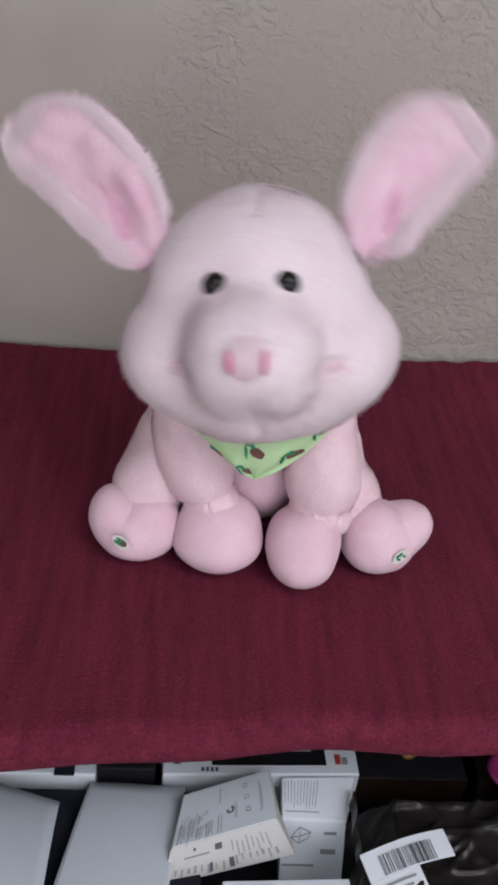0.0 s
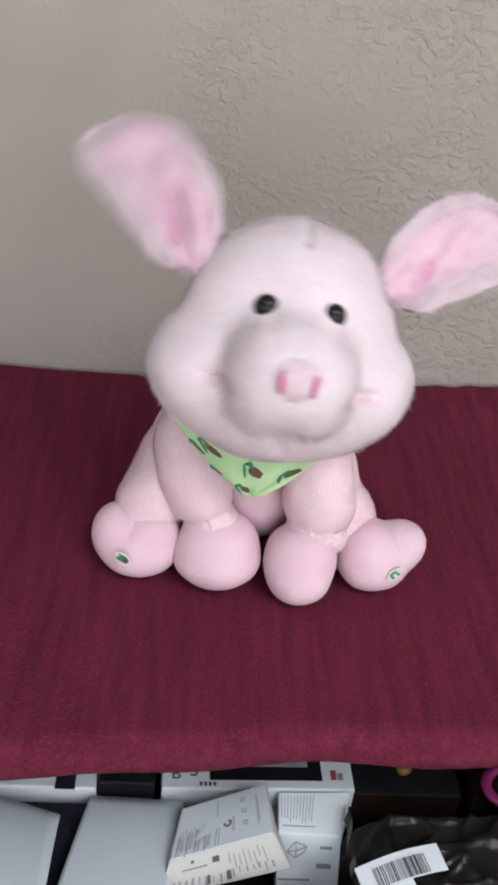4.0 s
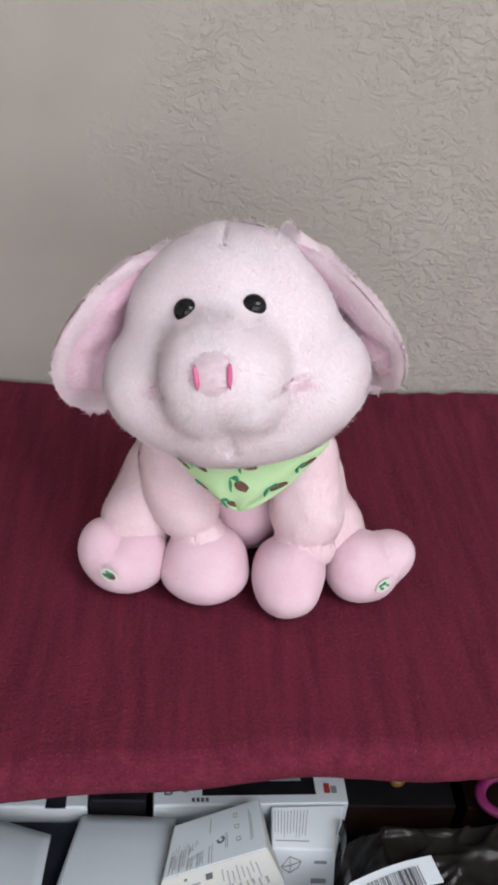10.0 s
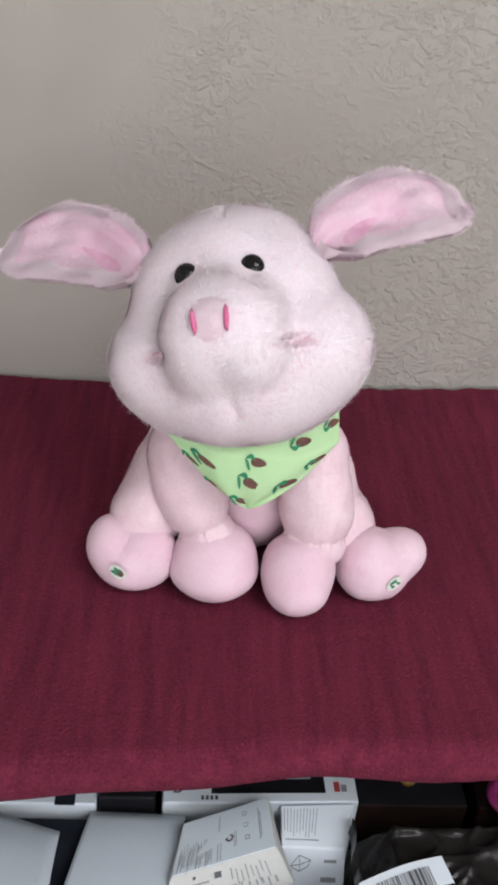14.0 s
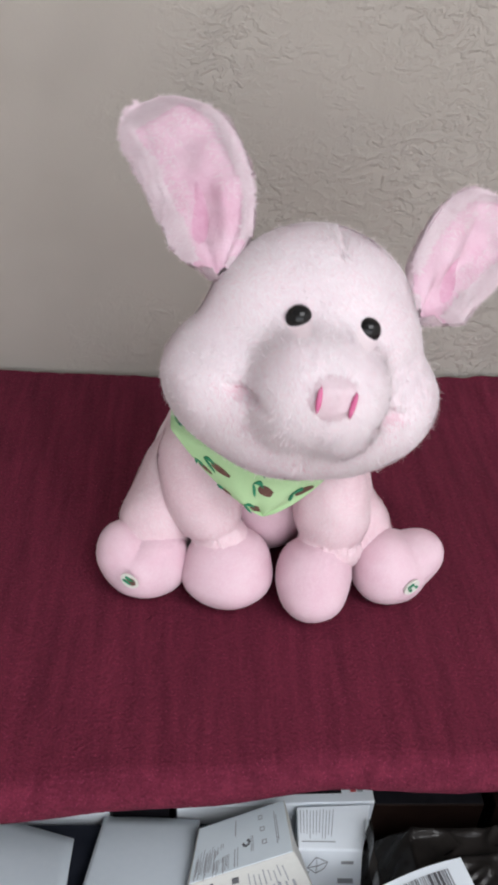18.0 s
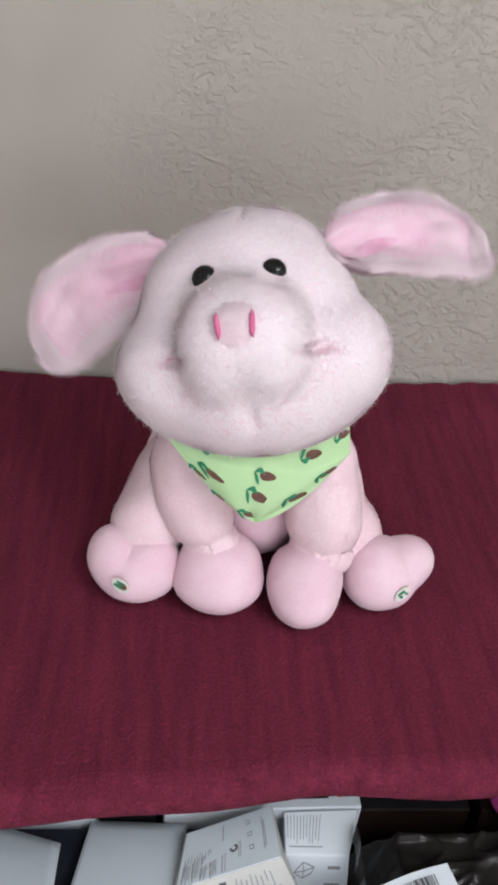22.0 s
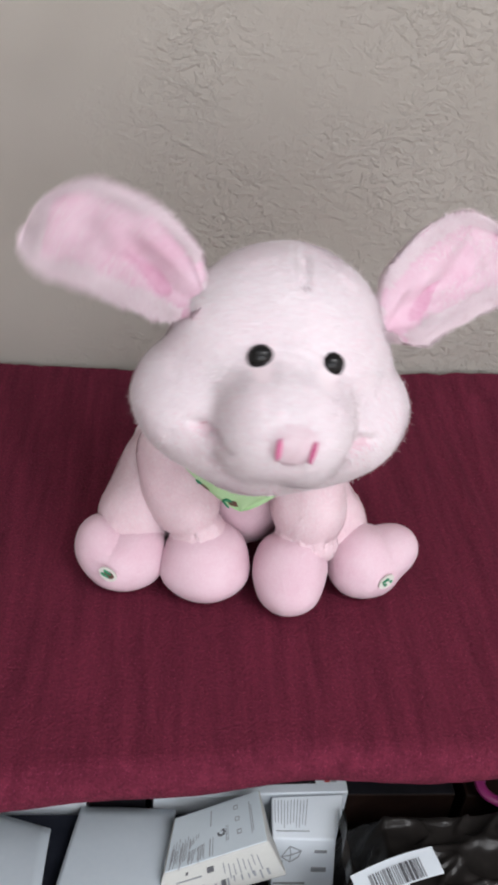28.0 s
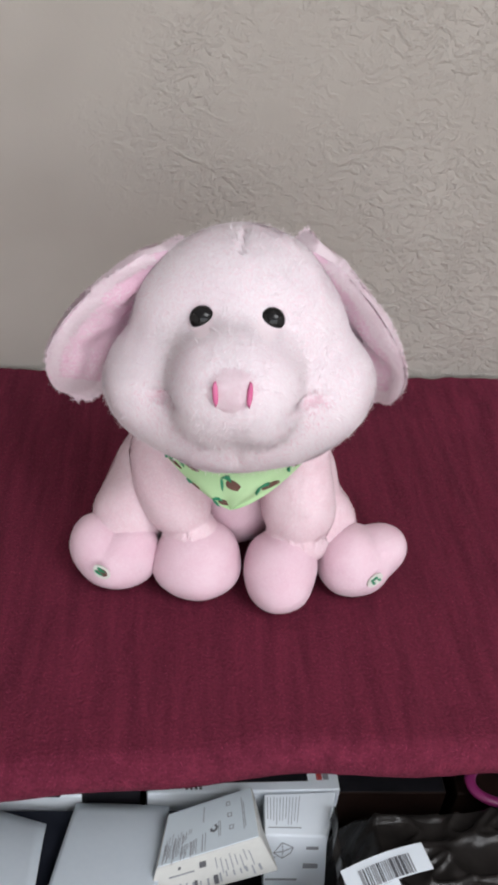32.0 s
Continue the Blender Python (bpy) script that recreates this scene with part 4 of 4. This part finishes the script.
def crumpled_bag():
    """Black polythene bag: a low heap with sharp creases."""
    n = 170
    vs, fs = [], []
    for j in range(n):
        for i in range(n):
            x, y = 0.092 + 0.42 * i / (n - 1), -0.34 + 0.31 * j / (n - 1)
            p = Vector((x * 16, y * 16, 0.7))
            bent = Vector((x * 9 + y * 6, y * 26 - x * 12, 2.1))
            crease = 0.016 + noise.noise(p * 0.6) * 0.014 + (1 - abs(noise.noise(bent))) ** 9 * 0.006 + (1 - abs(noise.noise(bent * 2.1 + Vector((5, 1, 3))))) ** 10 * 0.005 + noise.noise(p * 4) * 0.0015
            edge = min(1.0, i / 15, j / 15, (n - 1 - i) / 15, (n - 1 - j) / 15)
            vs.append((x, y, -0.300 + (0.100 + crease) * edge ** 0.6))
    for j in range(n - 1):
        for i in range(n - 1):
            a = j * n + i
            fs.append((a, a + 1, a + n + 1, a + n))
    ob = tagged(new("plastic_bag"), "crumpled glossy black plastic bag lying beside the cartons", "bag")
    ob.location = (0.3, -0.18, -0.3)
    shift = lambda pts: [(x - 0.3, y + 0.18, z + 0.3) for x, y, z in pts]
    mesh_object("film", shift(vs), fs, BAG, ob)
    # loose folds of film standing up along the near edge and across the heap
    for x0, y0, x1, y1, wide, seed in ((0.093, -0.055, 0.092, -0.150, 0.012, 1), (0.150, -0.060, 0.260, -0.085, 0.010, 2), (0.185, -0.150, 0.300, -0.095, 0.012, 3), (0.200, -0.070, 0.300, -0.045, 0.010, 4)):
        n = 40
        vs, fs = [], []
        for i in range(n + 1):
            t = i / n
            x, y = x0 + (x1 - x0) * t, y0 + (y1 - y0) * t
            a = 0.004 * noise.noise(Vector((t * 5, seed * 3.1, 0)))
            rise = wide * math.sin(math.pi * t) ** 0.5 * (0.75 + 0.5 * noise.noise(Vector((t * 7, seed * 1.7, 2))))
            z = -0.194 + 0.006 * noise.noise(Vector((t * 4, seed * 2.3, 5)))
            vs += [(x + a, y + a, z - 0.006), (x + a * 1.6 + 0.003, y + a + 0.004, z + rise * 0.6), (x + a + 0.004, y + a + 0.009, z + rise), (x + a + 0.006, y + a + 0.014, z - 0.006)]
        for i in range(n):
            for c in range(3):
                k = i * 4 + c
                fs.append((k, k + 1, k + 5, k + 4))
        mesh_object("fold", shift(vs), fs, BAG, ob)
    return ob


crumpled_bag()


def parcel_label():
    """A white sticker with a barcode, bowed over the bag."""
    ob = tagged(new("parcel_label"), "white barcode sticker bowed over the black bag", "label")
    ob.matrix_world = pose(0.0905, -0.1140, -0.178, 4, -3, 17.5)

    def bowed(name, x0, x1, y0, y1, lift, mat, thick=0.0004):
        n = 12
        top = [(x0 + (x1 - x0) * i / n, y, lift + 0.006 * math.sin(math.pi * min(1, max(0, (x0 + (x1 - x0) * i / n) / 0.073))) + 0.10 * y) for y in (y1, y0) for i in range(n + 1)]
        q = n + 1
        vs = top + [(x, y, z - thick) for x, y, z in top]
        k = len(top)
        fs = []
        for i in range(n):
            fs += [(i, i + q, i + q + 1, i + 1), (k + i, k + i + 1, k + i + q + 1, k + i + q), (i, i + 1, k + i + 1, k + i), (i + q + 1, i + q, k + i + q, k + i + q + 1)]
        fs += [(0, k, k + q, q), (n, n + q, k + n + q, k + n)]
        mesh_object(name, vs, fs, mat, ob, "", False)
    bowed("paper", 0.0, 0.073, -0.022, 0.0, 0.0, WHITE)
    bowed("paper", 0.0, 0.040, -0.060, -0.0222, 0.0, WHITE)
    r = random.Random(9)
    x = 0.012
    while x < 0.056:
        w = r.choice((0.0008, 0.0012, 0.002, 0.0026))
        bowed("barcode_bar", x, x + w, -0.021, -0.006, 0.0007, PRINT if r.random() < 0.45 else FAINT)
        x += w + r.choice((0.0007, 0.0010, 0.0014))
    for k in range(4):
        bowed("print_bar", 0.010, 0.034 - 0.004 * (k % 2), -0.0290 - 0.005 * k, -0.0272 - 0.005 * k, 0.0007, FAINT)


parcel_label()
b = card_box("brown_carton", "very dark brown carton standing under the shelf edge", (0.106, 0.10, -0.205), (0.098, 0.125, 0.09), 0, DARK, BROWN)
b = card_box("brown_carton", "very dark brown carton standing under the shelf edge", (0.222, 0.12, -0.200), (0.14, 0.150, 0.09), -4, BROWN, BROWN)


def ring_handle():
    ob = tagged(new("scissor_handle"), "magenta plastic scissor handle loop among dark packaging", "scissors")
    bm = bmesh.new()
    rings = []
    for i in range(32):
        t = 2 * math.pi * i / 32
        c = Vector((0.251 + 0.030 * math.cos(t), -0.027 + 0.019 * math.sin(t), -0.186 + 0.004 * math.sin(t)))
        o = Vector((math.cos(t), math.sin(t), 0))
        rings.append([bm.verts.new(c + o * 0.005 * math.cos(q * math.pi / 4) + Vector((0, 0, 0.004 * math.sin(q * math.pi / 4)))) for q in range(8)])
    for i in range(32):
        for q in range(8):
            bm.faces.new((rings[i][q], rings[(i + 1) % 32][q], rings[(i + 1) % 32][(q + 1) % 8], rings[i][(q + 1) % 8]))
    part("loop", bm, MAGENTA, ob, "", True)
    return ob


ring_handle()
v, f = blob((0.154, -0.001, -0.198), [((0.154, -0.001, -0.198), (0.008, 0.007, 0.005), (0, 0, 15))], 3, 0.001, 0.002, 90)
tagged(mesh_object("bottle_cap", v, f, YELLOW), "small yellow plastic cap in the dark gap", "cap")


# ---- the nodding head and flapping ears ----
# seconds; head yaw, pitch, roll; then for each ear its flap and sweep, in degrees
MOVES = [
    (0.00, -8.3, -13.3, -8.4, 33, -19, 32, -38),
    (0.10, 1.4, -12.3, 4.4, -12, -22, -4, -33),
    (0.20, 11.0, -11.3, 17.3, -57, -25, -40, -28),
    (0.35, -0.6, -8.9, -0.8, -20, -29, -6, -32),
    (0.50, -12.1, -6.4, -18.9, 16, -33, 27, -37),
    (0.65, -9.4, -4.8, -13.3, -21, -24, -16, -31),
    (0.80, -6.8, -3.2, -7.7, -58, -16, -59, -25),
    (1.00, -6.8, -3.5, -7.8, -31, -14, -36, -28),
    (1.20, 1.5, -4.7, 7.9, 23, -42, 25, -42),
    (1.35, -1.3, -5.7, -0.5, -16, -30, -20, -32),
    (1.50, -4.1, -6.6, -8.9, -55, -19, -64, -21),
    (1.65, -4.5, -10.7, -6.5, -9, -24, -12, -29),
    (1.80, -5.0, -14.9, -4.2, 37, -30, 40, -37),
    (2.00, 5.8, -18.4, 12.4, 45, -40, 34, -39),
    (2.10, 0.8, -21.4, 4.2, -4, -30, -16, -30),
    (2.20, -4.3, -24.4, -3.9, -54, -19, -67, -22),
    (2.35, -9.1, -28.7, -8.2, -6, -16, -10, -20),
    (2.50, -13.8, -33.1, -12.4, 43, -14, 46, -18),
    (2.65, -3.2, -30.3, -0.2, 10, -28, 2, -23),
    (2.80, 7.4, -27.5, 12.1, -23, -42, -43, -28),
    (3.00, -14.1, -22.0, -15.7, -36, -17, -39, -32),
    (3.10, -10.0, -21.5, -10.9, 5, -18, -2, -31),
    (3.20, -6.0, -21.0, -6.1, 46, -19, 35, -30),
    (3.35, -1.5, -18.2, 1.0, 6, -26, 2, -30),
    (3.50, 3.0, -15.5, 8.1, -33, -34, -32, -29),
    (3.80, -14.4, -15.7, -15.9, -33, -14, -42, -37),
    (3.95, -5.2, -14.8, -3.5, 8, -28, -9, -32),
    (4.10, 4.1, -13.8, 9.0, 48, -42, 24, -28),
    (4.40, 4.1, -11.9, 7.5, 6, -30, 9, -39),
    (4.60, -12.2, -3.2, -13.1, -38, -16, -46, -35),
    (4.90, 2.2, -4.5, 7.7, 19, -42, 18, -42),
    (5.20, 2.1, -5.1, 5.6, -48, -21, -49, -23),
    (5.50, -10.0, -6.8, -11.0, -38, -15, -48, -24),
    (5.70, -9.6, -6.9, -10.4, -39, -16, -47, -25),
    (5.85, -2.0, -10.1, 0.4, 6, -29, -10, -29),
    (6.00, 5.5, -13.3, 11.2, 51, -42, 27, -33),
    (6.10, 1.3, -14.8, 4.2, -4, -32, -16, -30),
    (6.20, -2.9, -16.3, -2.9, -58, -21, -59, -26),
    (6.35, -8.6, -22.4, -7.8, -8, -18, -7, -24),
    (6.50, -14.4, -28.4, -12.8, 41, -14, 45, -23),
    (6.80, 3.8, -30.9, 11.0, 35, -22, 30, -34),
    (6.90, 0.8, -31.0, 4.0, -10, -22, -17, -28),
    (7.00, -2.2, -31.0, -3.1, -56, -21, -64, -21),
    (7.10, -8.7, -27.1, -10.6, -22, -24, -28, -26),
    (7.20, -15.2, -23.1, -18.0, 12, -26, 7, -32),
    (7.50, 8.1, -20.4, 12.8, 28, -36, 26, -38),
    (7.80, -16.3, -13.0, -18.7, -30, -16, -38, -38),
    (8.00, -0.5, -11.1, -0.1, 30, -40, 17, -30),
    (8.20, 7.6, -8.0, 10.1, 29, -42, 9, -37),
    (8.35, -2.7, -4.8, -1.9, -8, -28, -23, -34),
    (8.50, -13.1, -1.7, -13.9, -46, -14, -55, -30),
    (8.65, -6.4, -4.6, -5.6, -9, -28, -16, -34),
    (8.80, 0.4, -7.5, 2.7, 28, -42, 22, -37),
    (9.00, 3.9, -10.2, 10.0, -34, -27, -40, -21),
    (9.20, -14.4, -10.2, -14.5, -51, -15, -66, -32),
    (9.35, -13.0, -15.6, -12.4, -8, -15, -10, -32),
    (9.50, -11.7, -21.0, -10.3, 35, -15, 47, -31),
    (9.65, -11.9, -19.5, -10.1, 8, -20, 9, -34),
    (9.80, -12.2, -18.0, -10.0, -19, -24, -29, -36),
    (10.00, -11.9, -17.7, -11.5, -56, -16, -64, -28),
    (10.20, -11.3, -17.7, -11.5, -33, -20, -39, -33),
    (10.50, -2.7, -23.8, 2.1, -7, -25, -31, -34),
    (10.80, 5.1, -31.1, 8.9, 28, -24, 21, -26),
    (10.90, -6.3, -30.2, -5.6, -13, -20, -20, -29),
    (11.00, -17.8, -29.4, -20.1, -54, -16, -61, -32),
    (11.10, -12.6, -29.1, -13.3, -4, -15, -9, -27),
    (11.20, -7.4, -28.7, -6.6, 45, -14, 43, -22),
    (11.50, 2.7, -24.6, 11.0, 2, -24, 15, -37),
    (11.80, -14.4, -15.7, -15.9, -33, -14, -42, -37),
    (11.90, -5.2, -14.8, -3.5, 8, -28, -9, -32),
    (12.00, 4.1, -13.8, 9.0, 48, -42, 24, -28),
    (12.20, 4.1, -11.9, 7.5, 6, -30, 9, -39),
    (12.50, -12.2, -3.2, -13.1, -38, -16, -46, -35),
    (12.80, 2.2, -4.5, 7.7, 19, -42, 18, -42),
    (13.00, 2.1, -5.1, 5.6, -48, -21, -49, -23),
    (13.20, -15.0, -8.1, -17.8, -32, -14, -46, -28),
    (13.35, -6.4, -13.3, -5.4, 6, -26, -10, -34),
    (13.50, 2.3, -18.5, 6.9, 43, -38, 27, -39),
    (14.00, -16.1, -29.5, -16.8, 9, -19, 6, -36),
    (14.20, -16.4, -30.5, -17.9, 41, -14, 50, -21),
    (14.50, -15.5, -29.7, -16.5, 14, -22, 17, -34),
    (14.65, -14.1, -25.4, -17.1, -18, -22, -19, -32),
    (14.80, -12.7, -21.2, -17.8, -49, -21, -55, -29),
    (14.95, -9.9, -27.0, -11.1, -0, -18, -6, -26),
    (15.10, -7.2, -32.8, -4.3, 48, -14, 44, -24),
    (15.25, -1.3, -31.1, 3.5, -2, -21, -4, -29),
    (15.40, 4.6, -29.5, 11.4, -53, -28, -53, -34),
    (15.60, -14.4, -26.9, -16.1, -26, -20, -29, -35),
    (15.75, -11.6, -24.9, -11.4, 8, -19, 8, -32),
    (15.90, -8.7, -22.9, -6.6, 42, -18, 45, -29),
    (16.05, -4.7, -20.6, -0.2, -5, -18, -4, -36),
    (16.20, -0.7, -18.3, 6.3, -52, -19, -52, -42),
    (16.35, -6.7, -13.2, -2.7, -12, -23, -8, -42),
    (16.50, -12.7, -8.1, -11.8, 28, -27, 35, -42),
    (16.70, -1.6, -5.5, -0.4, -25, -25, -20, -34),
    (17.00, 1.7, -4.1, 4.5, -3, -35, -17, -24),
    (17.20, -10.8, -4.5, -15.2, 25, -35, 20, -42),
    (17.50, -1.4, -10.4, 0.1, -40, -16, -49, -25),
    (17.80, 1.7, -11.2, 3.6, -7, -27, -25, -36),
    (18.00, 4.0, -15.6, 10.1, 44, -42, 25, -40),
    (18.10, -4.3, -18.4, -3.8, -2, -32, -15, -34),
    (18.20, -12.7, -21.2, -17.8, -49, -21, -55, -29),
    (18.35, -9.9, -27.0, -11.1, -0, -18, -6, -26),
    (18.50, -7.2, -32.8, -4.3, 48, -14, 44, -24),
    (18.65, -1.3, -31.1, 3.5, -2, -21, -4, -29),
    (18.80, 4.6, -29.5, 11.4, -53, -28, -53, -34),
    (19.00, -14.4, -26.9, -16.1, -26, -20, -29, -35),
    (19.10, -11.6, -24.9, -11.4, 8, -19, 8, -32),
    (19.20, -8.7, -22.9, -6.6, 42, -18, 45, -29),
    (19.35, -4.7, -20.6, -0.2, -5, -18, -4, -36),
    (19.50, -0.7, -18.3, 6.3, -52, -19, -52, -42),
    (19.65, -7.3, -15.7, -4.3, -14, -21, -7, -42),
    (19.80, -14.0, -13.1, -15.0, 25, -23, 38, -42),
    (19.90, -6.2, -11.2, -5.0, -14, -20, -4, -36),
    (20.00, 1.5, -9.2, 5.0, -52, -18, -46, -29),
    (20.20, 3.4, -7.8, 7.9, -39, -17, -37, -34),
    (20.50, -12.1, -3.3, -14.5, 20, -29, 16, -42),
    (20.80, -0.3, -6.4, 1.2, -40, -14, -46, -33),
    (20.90, 1.5, -9.1, 4.9, 0, -28, -13, -34),
    (21.00, 3.4, -11.9, 8.6, 40, -42, 20, -36),
    (21.20, -12.6, -13.6, -12.7, 12, -30, 32, -36),
    (21.35, -8.1, -19.0, -8.3, -14, -28, -11, -33),
    (21.50, -3.5, -24.4, -3.8, -41, -27, -54, -30),
    (21.65, -0.6, -27.7, 2.5, 6, -26, -12, -34),
    (21.80, 2.4, -31.0, 8.7, 52, -24, 31, -38),
    (21.90, -5.9, -31.7, -3.1, 10, -23, 10, -35),
    (22.00, -14.2, -32.4, -15.0, -33, -22, -11, -32),
    (22.20, -12.5, -27.2, -14.3, -44, -25, -55, -34),
    (22.35, -4.6, -26.8, -2.9, 2, -27, -16, -38),
    (22.50, 3.4, -26.5, 8.5, 48, -29, 23, -42),
    (22.80, 5.1, -23.4, 11.7, 14, -32, 12, -42),
    (22.90, -3.3, -21.1, -1.3, -20, -25, -26, -35),
    (23.00, -11.6, -18.8, -14.3, -53, -18, -64, -28),
    (23.10, -10.5, -17.6, -12.7, -14, -21, -24, -32),
    (23.20, -9.4, -16.5, -11.0, 26, -24, 16, -37),
    (23.50, 4.1, -12.0, 10.3, -14, -33, -13, -42),
    (23.80, -12.6, -5.2, -14.4, -37, -14, -44, -29),
    (24.00, -6.2, -5.3, -6.1, 12, -31, 10, -42),
    (24.20, 4.4, -3.7, 5.0, -34, -31, -28, -35),
    (24.50, -8.2, -8.6, -9.3, -53, -16, -55, -28),
    (24.80, -6.4, -15.1, -4.4, -35, -16, -41, -32),
    (25.00, -4.6, -15.1, -3.1, -39, -17, -42, -27),
    (25.10, -1.4, -16.9, 2.5, -4, -26, -10, -34),
    (25.20, 1.9, -18.8, 8.2, 32, -35, 23, -42),
    (25.35, -2.5, -23.2, 2.1, -14, -24, -17, -36),
    (25.50, -6.9, -27.6, -3.9, -60, -14, -57, -30),
    (25.65, -7.0, -30.2, -4.1, -6, -14, -6, -27),
    (25.80, -7.2, -32.8, -4.3, 48, -14, 44, -24),
    (25.95, -1.3, -31.1, 3.5, -2, -21, -4, -29),
    (26.10, 4.6, -29.5, 11.4, -53, -28, -53, -34),
    (26.40, -14.4, -26.9, -16.1, -26, -20, -29, -35),
    (26.50, -11.6, -24.9, -11.4, 8, -19, 8, -32),
    (26.60, -8.7, -22.9, -6.6, 42, -18, 45, -29),
    (26.75, -4.7, -20.6, -0.2, -5, -18, -4, -36),
    (26.90, -0.7, -18.3, 6.3, -52, -19, -52, -42),
    (27.05, -7.3, -15.7, -4.3, -14, -21, -7, -42),
    (27.20, -14.0, -13.1, -15.0, 25, -23, 38, -42),
    (27.35, -9.4, -9.7, -9.7, -6, -20, -4, -35),
    (27.50, -4.8, -6.4, -4.4, -37, -16, -46, -28),
    (27.80, 4.4, -5.6, 8.4, 16, -42, 15, -42),
    (28.00, 2.0, -5.0, 4.9, -7, -33, 5, -34),
    (28.30, -13.0, -7.0, -13.3, -33, -14, -46, -33),
    (28.45, -2.8, -10.6, -0.0, 8, -28, -10, -34),
    (28.60, 7.3, -14.1, 13.3, 49, -42, 26, -36),
    (28.75, -4.7, -19.6, -3.4, 11, -31, 8, -36),
    (28.90, -16.8, -25.0, -20.1, -27, -20, -11, -36),
    (29.00, -16.8, -25.7, -18.9, -50, -17, -60, -35),
    (29.20, -2.9, -31.9, 2.0, -26, -22, -35, -36),
    (29.35, -1.9, -31.9, 2.2, 8, -20, 1, -27),
    (29.50, -0.8, -31.9, 2.4, 42, -19, 37, -18),
    (29.65, -5.2, -25.5, -4.3, -2, -23, -14, -24),
    (29.80, -9.6, -19.1, -10.9, -47, -27, -65, -30),
    (30.00, 5.7, -19.7, 12.1, 17, -35, 2, -24),
    (30.20, -5.6, -19.6, -3.4, 36, -27, 33, -27),
    (30.30, -6.0, -18.0, -4.0, -4, -20, -13, -30),
    (30.40, -6.4, -16.3, -4.6, -44, -14, -59, -33),
    (30.60, -5.6, -16.6, -4.3, -44, -22, -33, -28),
    (30.80, -5.8, -17.0, -4.5, 18, -34, 11, -30),
    (31.00, -6.6, -16.9, -4.3, -28, -14, -44, -25),
    (31.30, -5.7, -17.2, -5.1, 11, -36, -1, -29),
    (31.60, -6.4, -17.2, -4.6, -4, -36, 8, -27),
    (31.80, -6.3, -16.7, -6.0, 16, -33, 10, -26),
    (31.90, -6.9, -15.9, -4.6, -55, -16, -65, -26),
    (32.00, -6.9, -15.9, -4.6, -55, -16, -65, -26),
]
EAR_BASE = Vector((0.0565, -0.052, 0.117))


def head_pose(yaw, pitch, roll):
    return Matrix.Translation(PIVOT) @ pose(0, 0, 0, 0, 0, yaw) @ pose(0, 0, 0, pitch) @ pose(0, 0, 0, 0, roll, 0)


def ear_pose(head, side, flap, sweep):
    hang = max(0.0, min(1.0, (15 - flap) / 50))
    base = Matrix.Translation((side * (EAR_BASE.x - 0.004 * hang), EAR_BASE.y, EAR_BASE.z + 0.010 * hang))
    twist = -22 + 74 * max(0.0, min(1.0, (-16 - flap) / 42)) + 18 * max(0.0, min(1.0, (flap - 8) / 25))
    return head @ base @ pose(0, 0, 0, 0, -side * flap, 0) @ pose(0, 0, 0, 0, 0, -side * sweep) @ pose(0, 0, 0, twist)


def motions():
    walk(HEAD, [(t, head_pose(a, b, c)) for t, a, b, c, *_ in MOVES])
    for ear, side, k in ((EARS[0], -1, 4), (EARS[1], 1, 6)):
        walk(ear, [(row[0], ear_pose(head_pose(*row[1:4]), side, row[k], row[k + 1])) for row in MOVES])


motions()
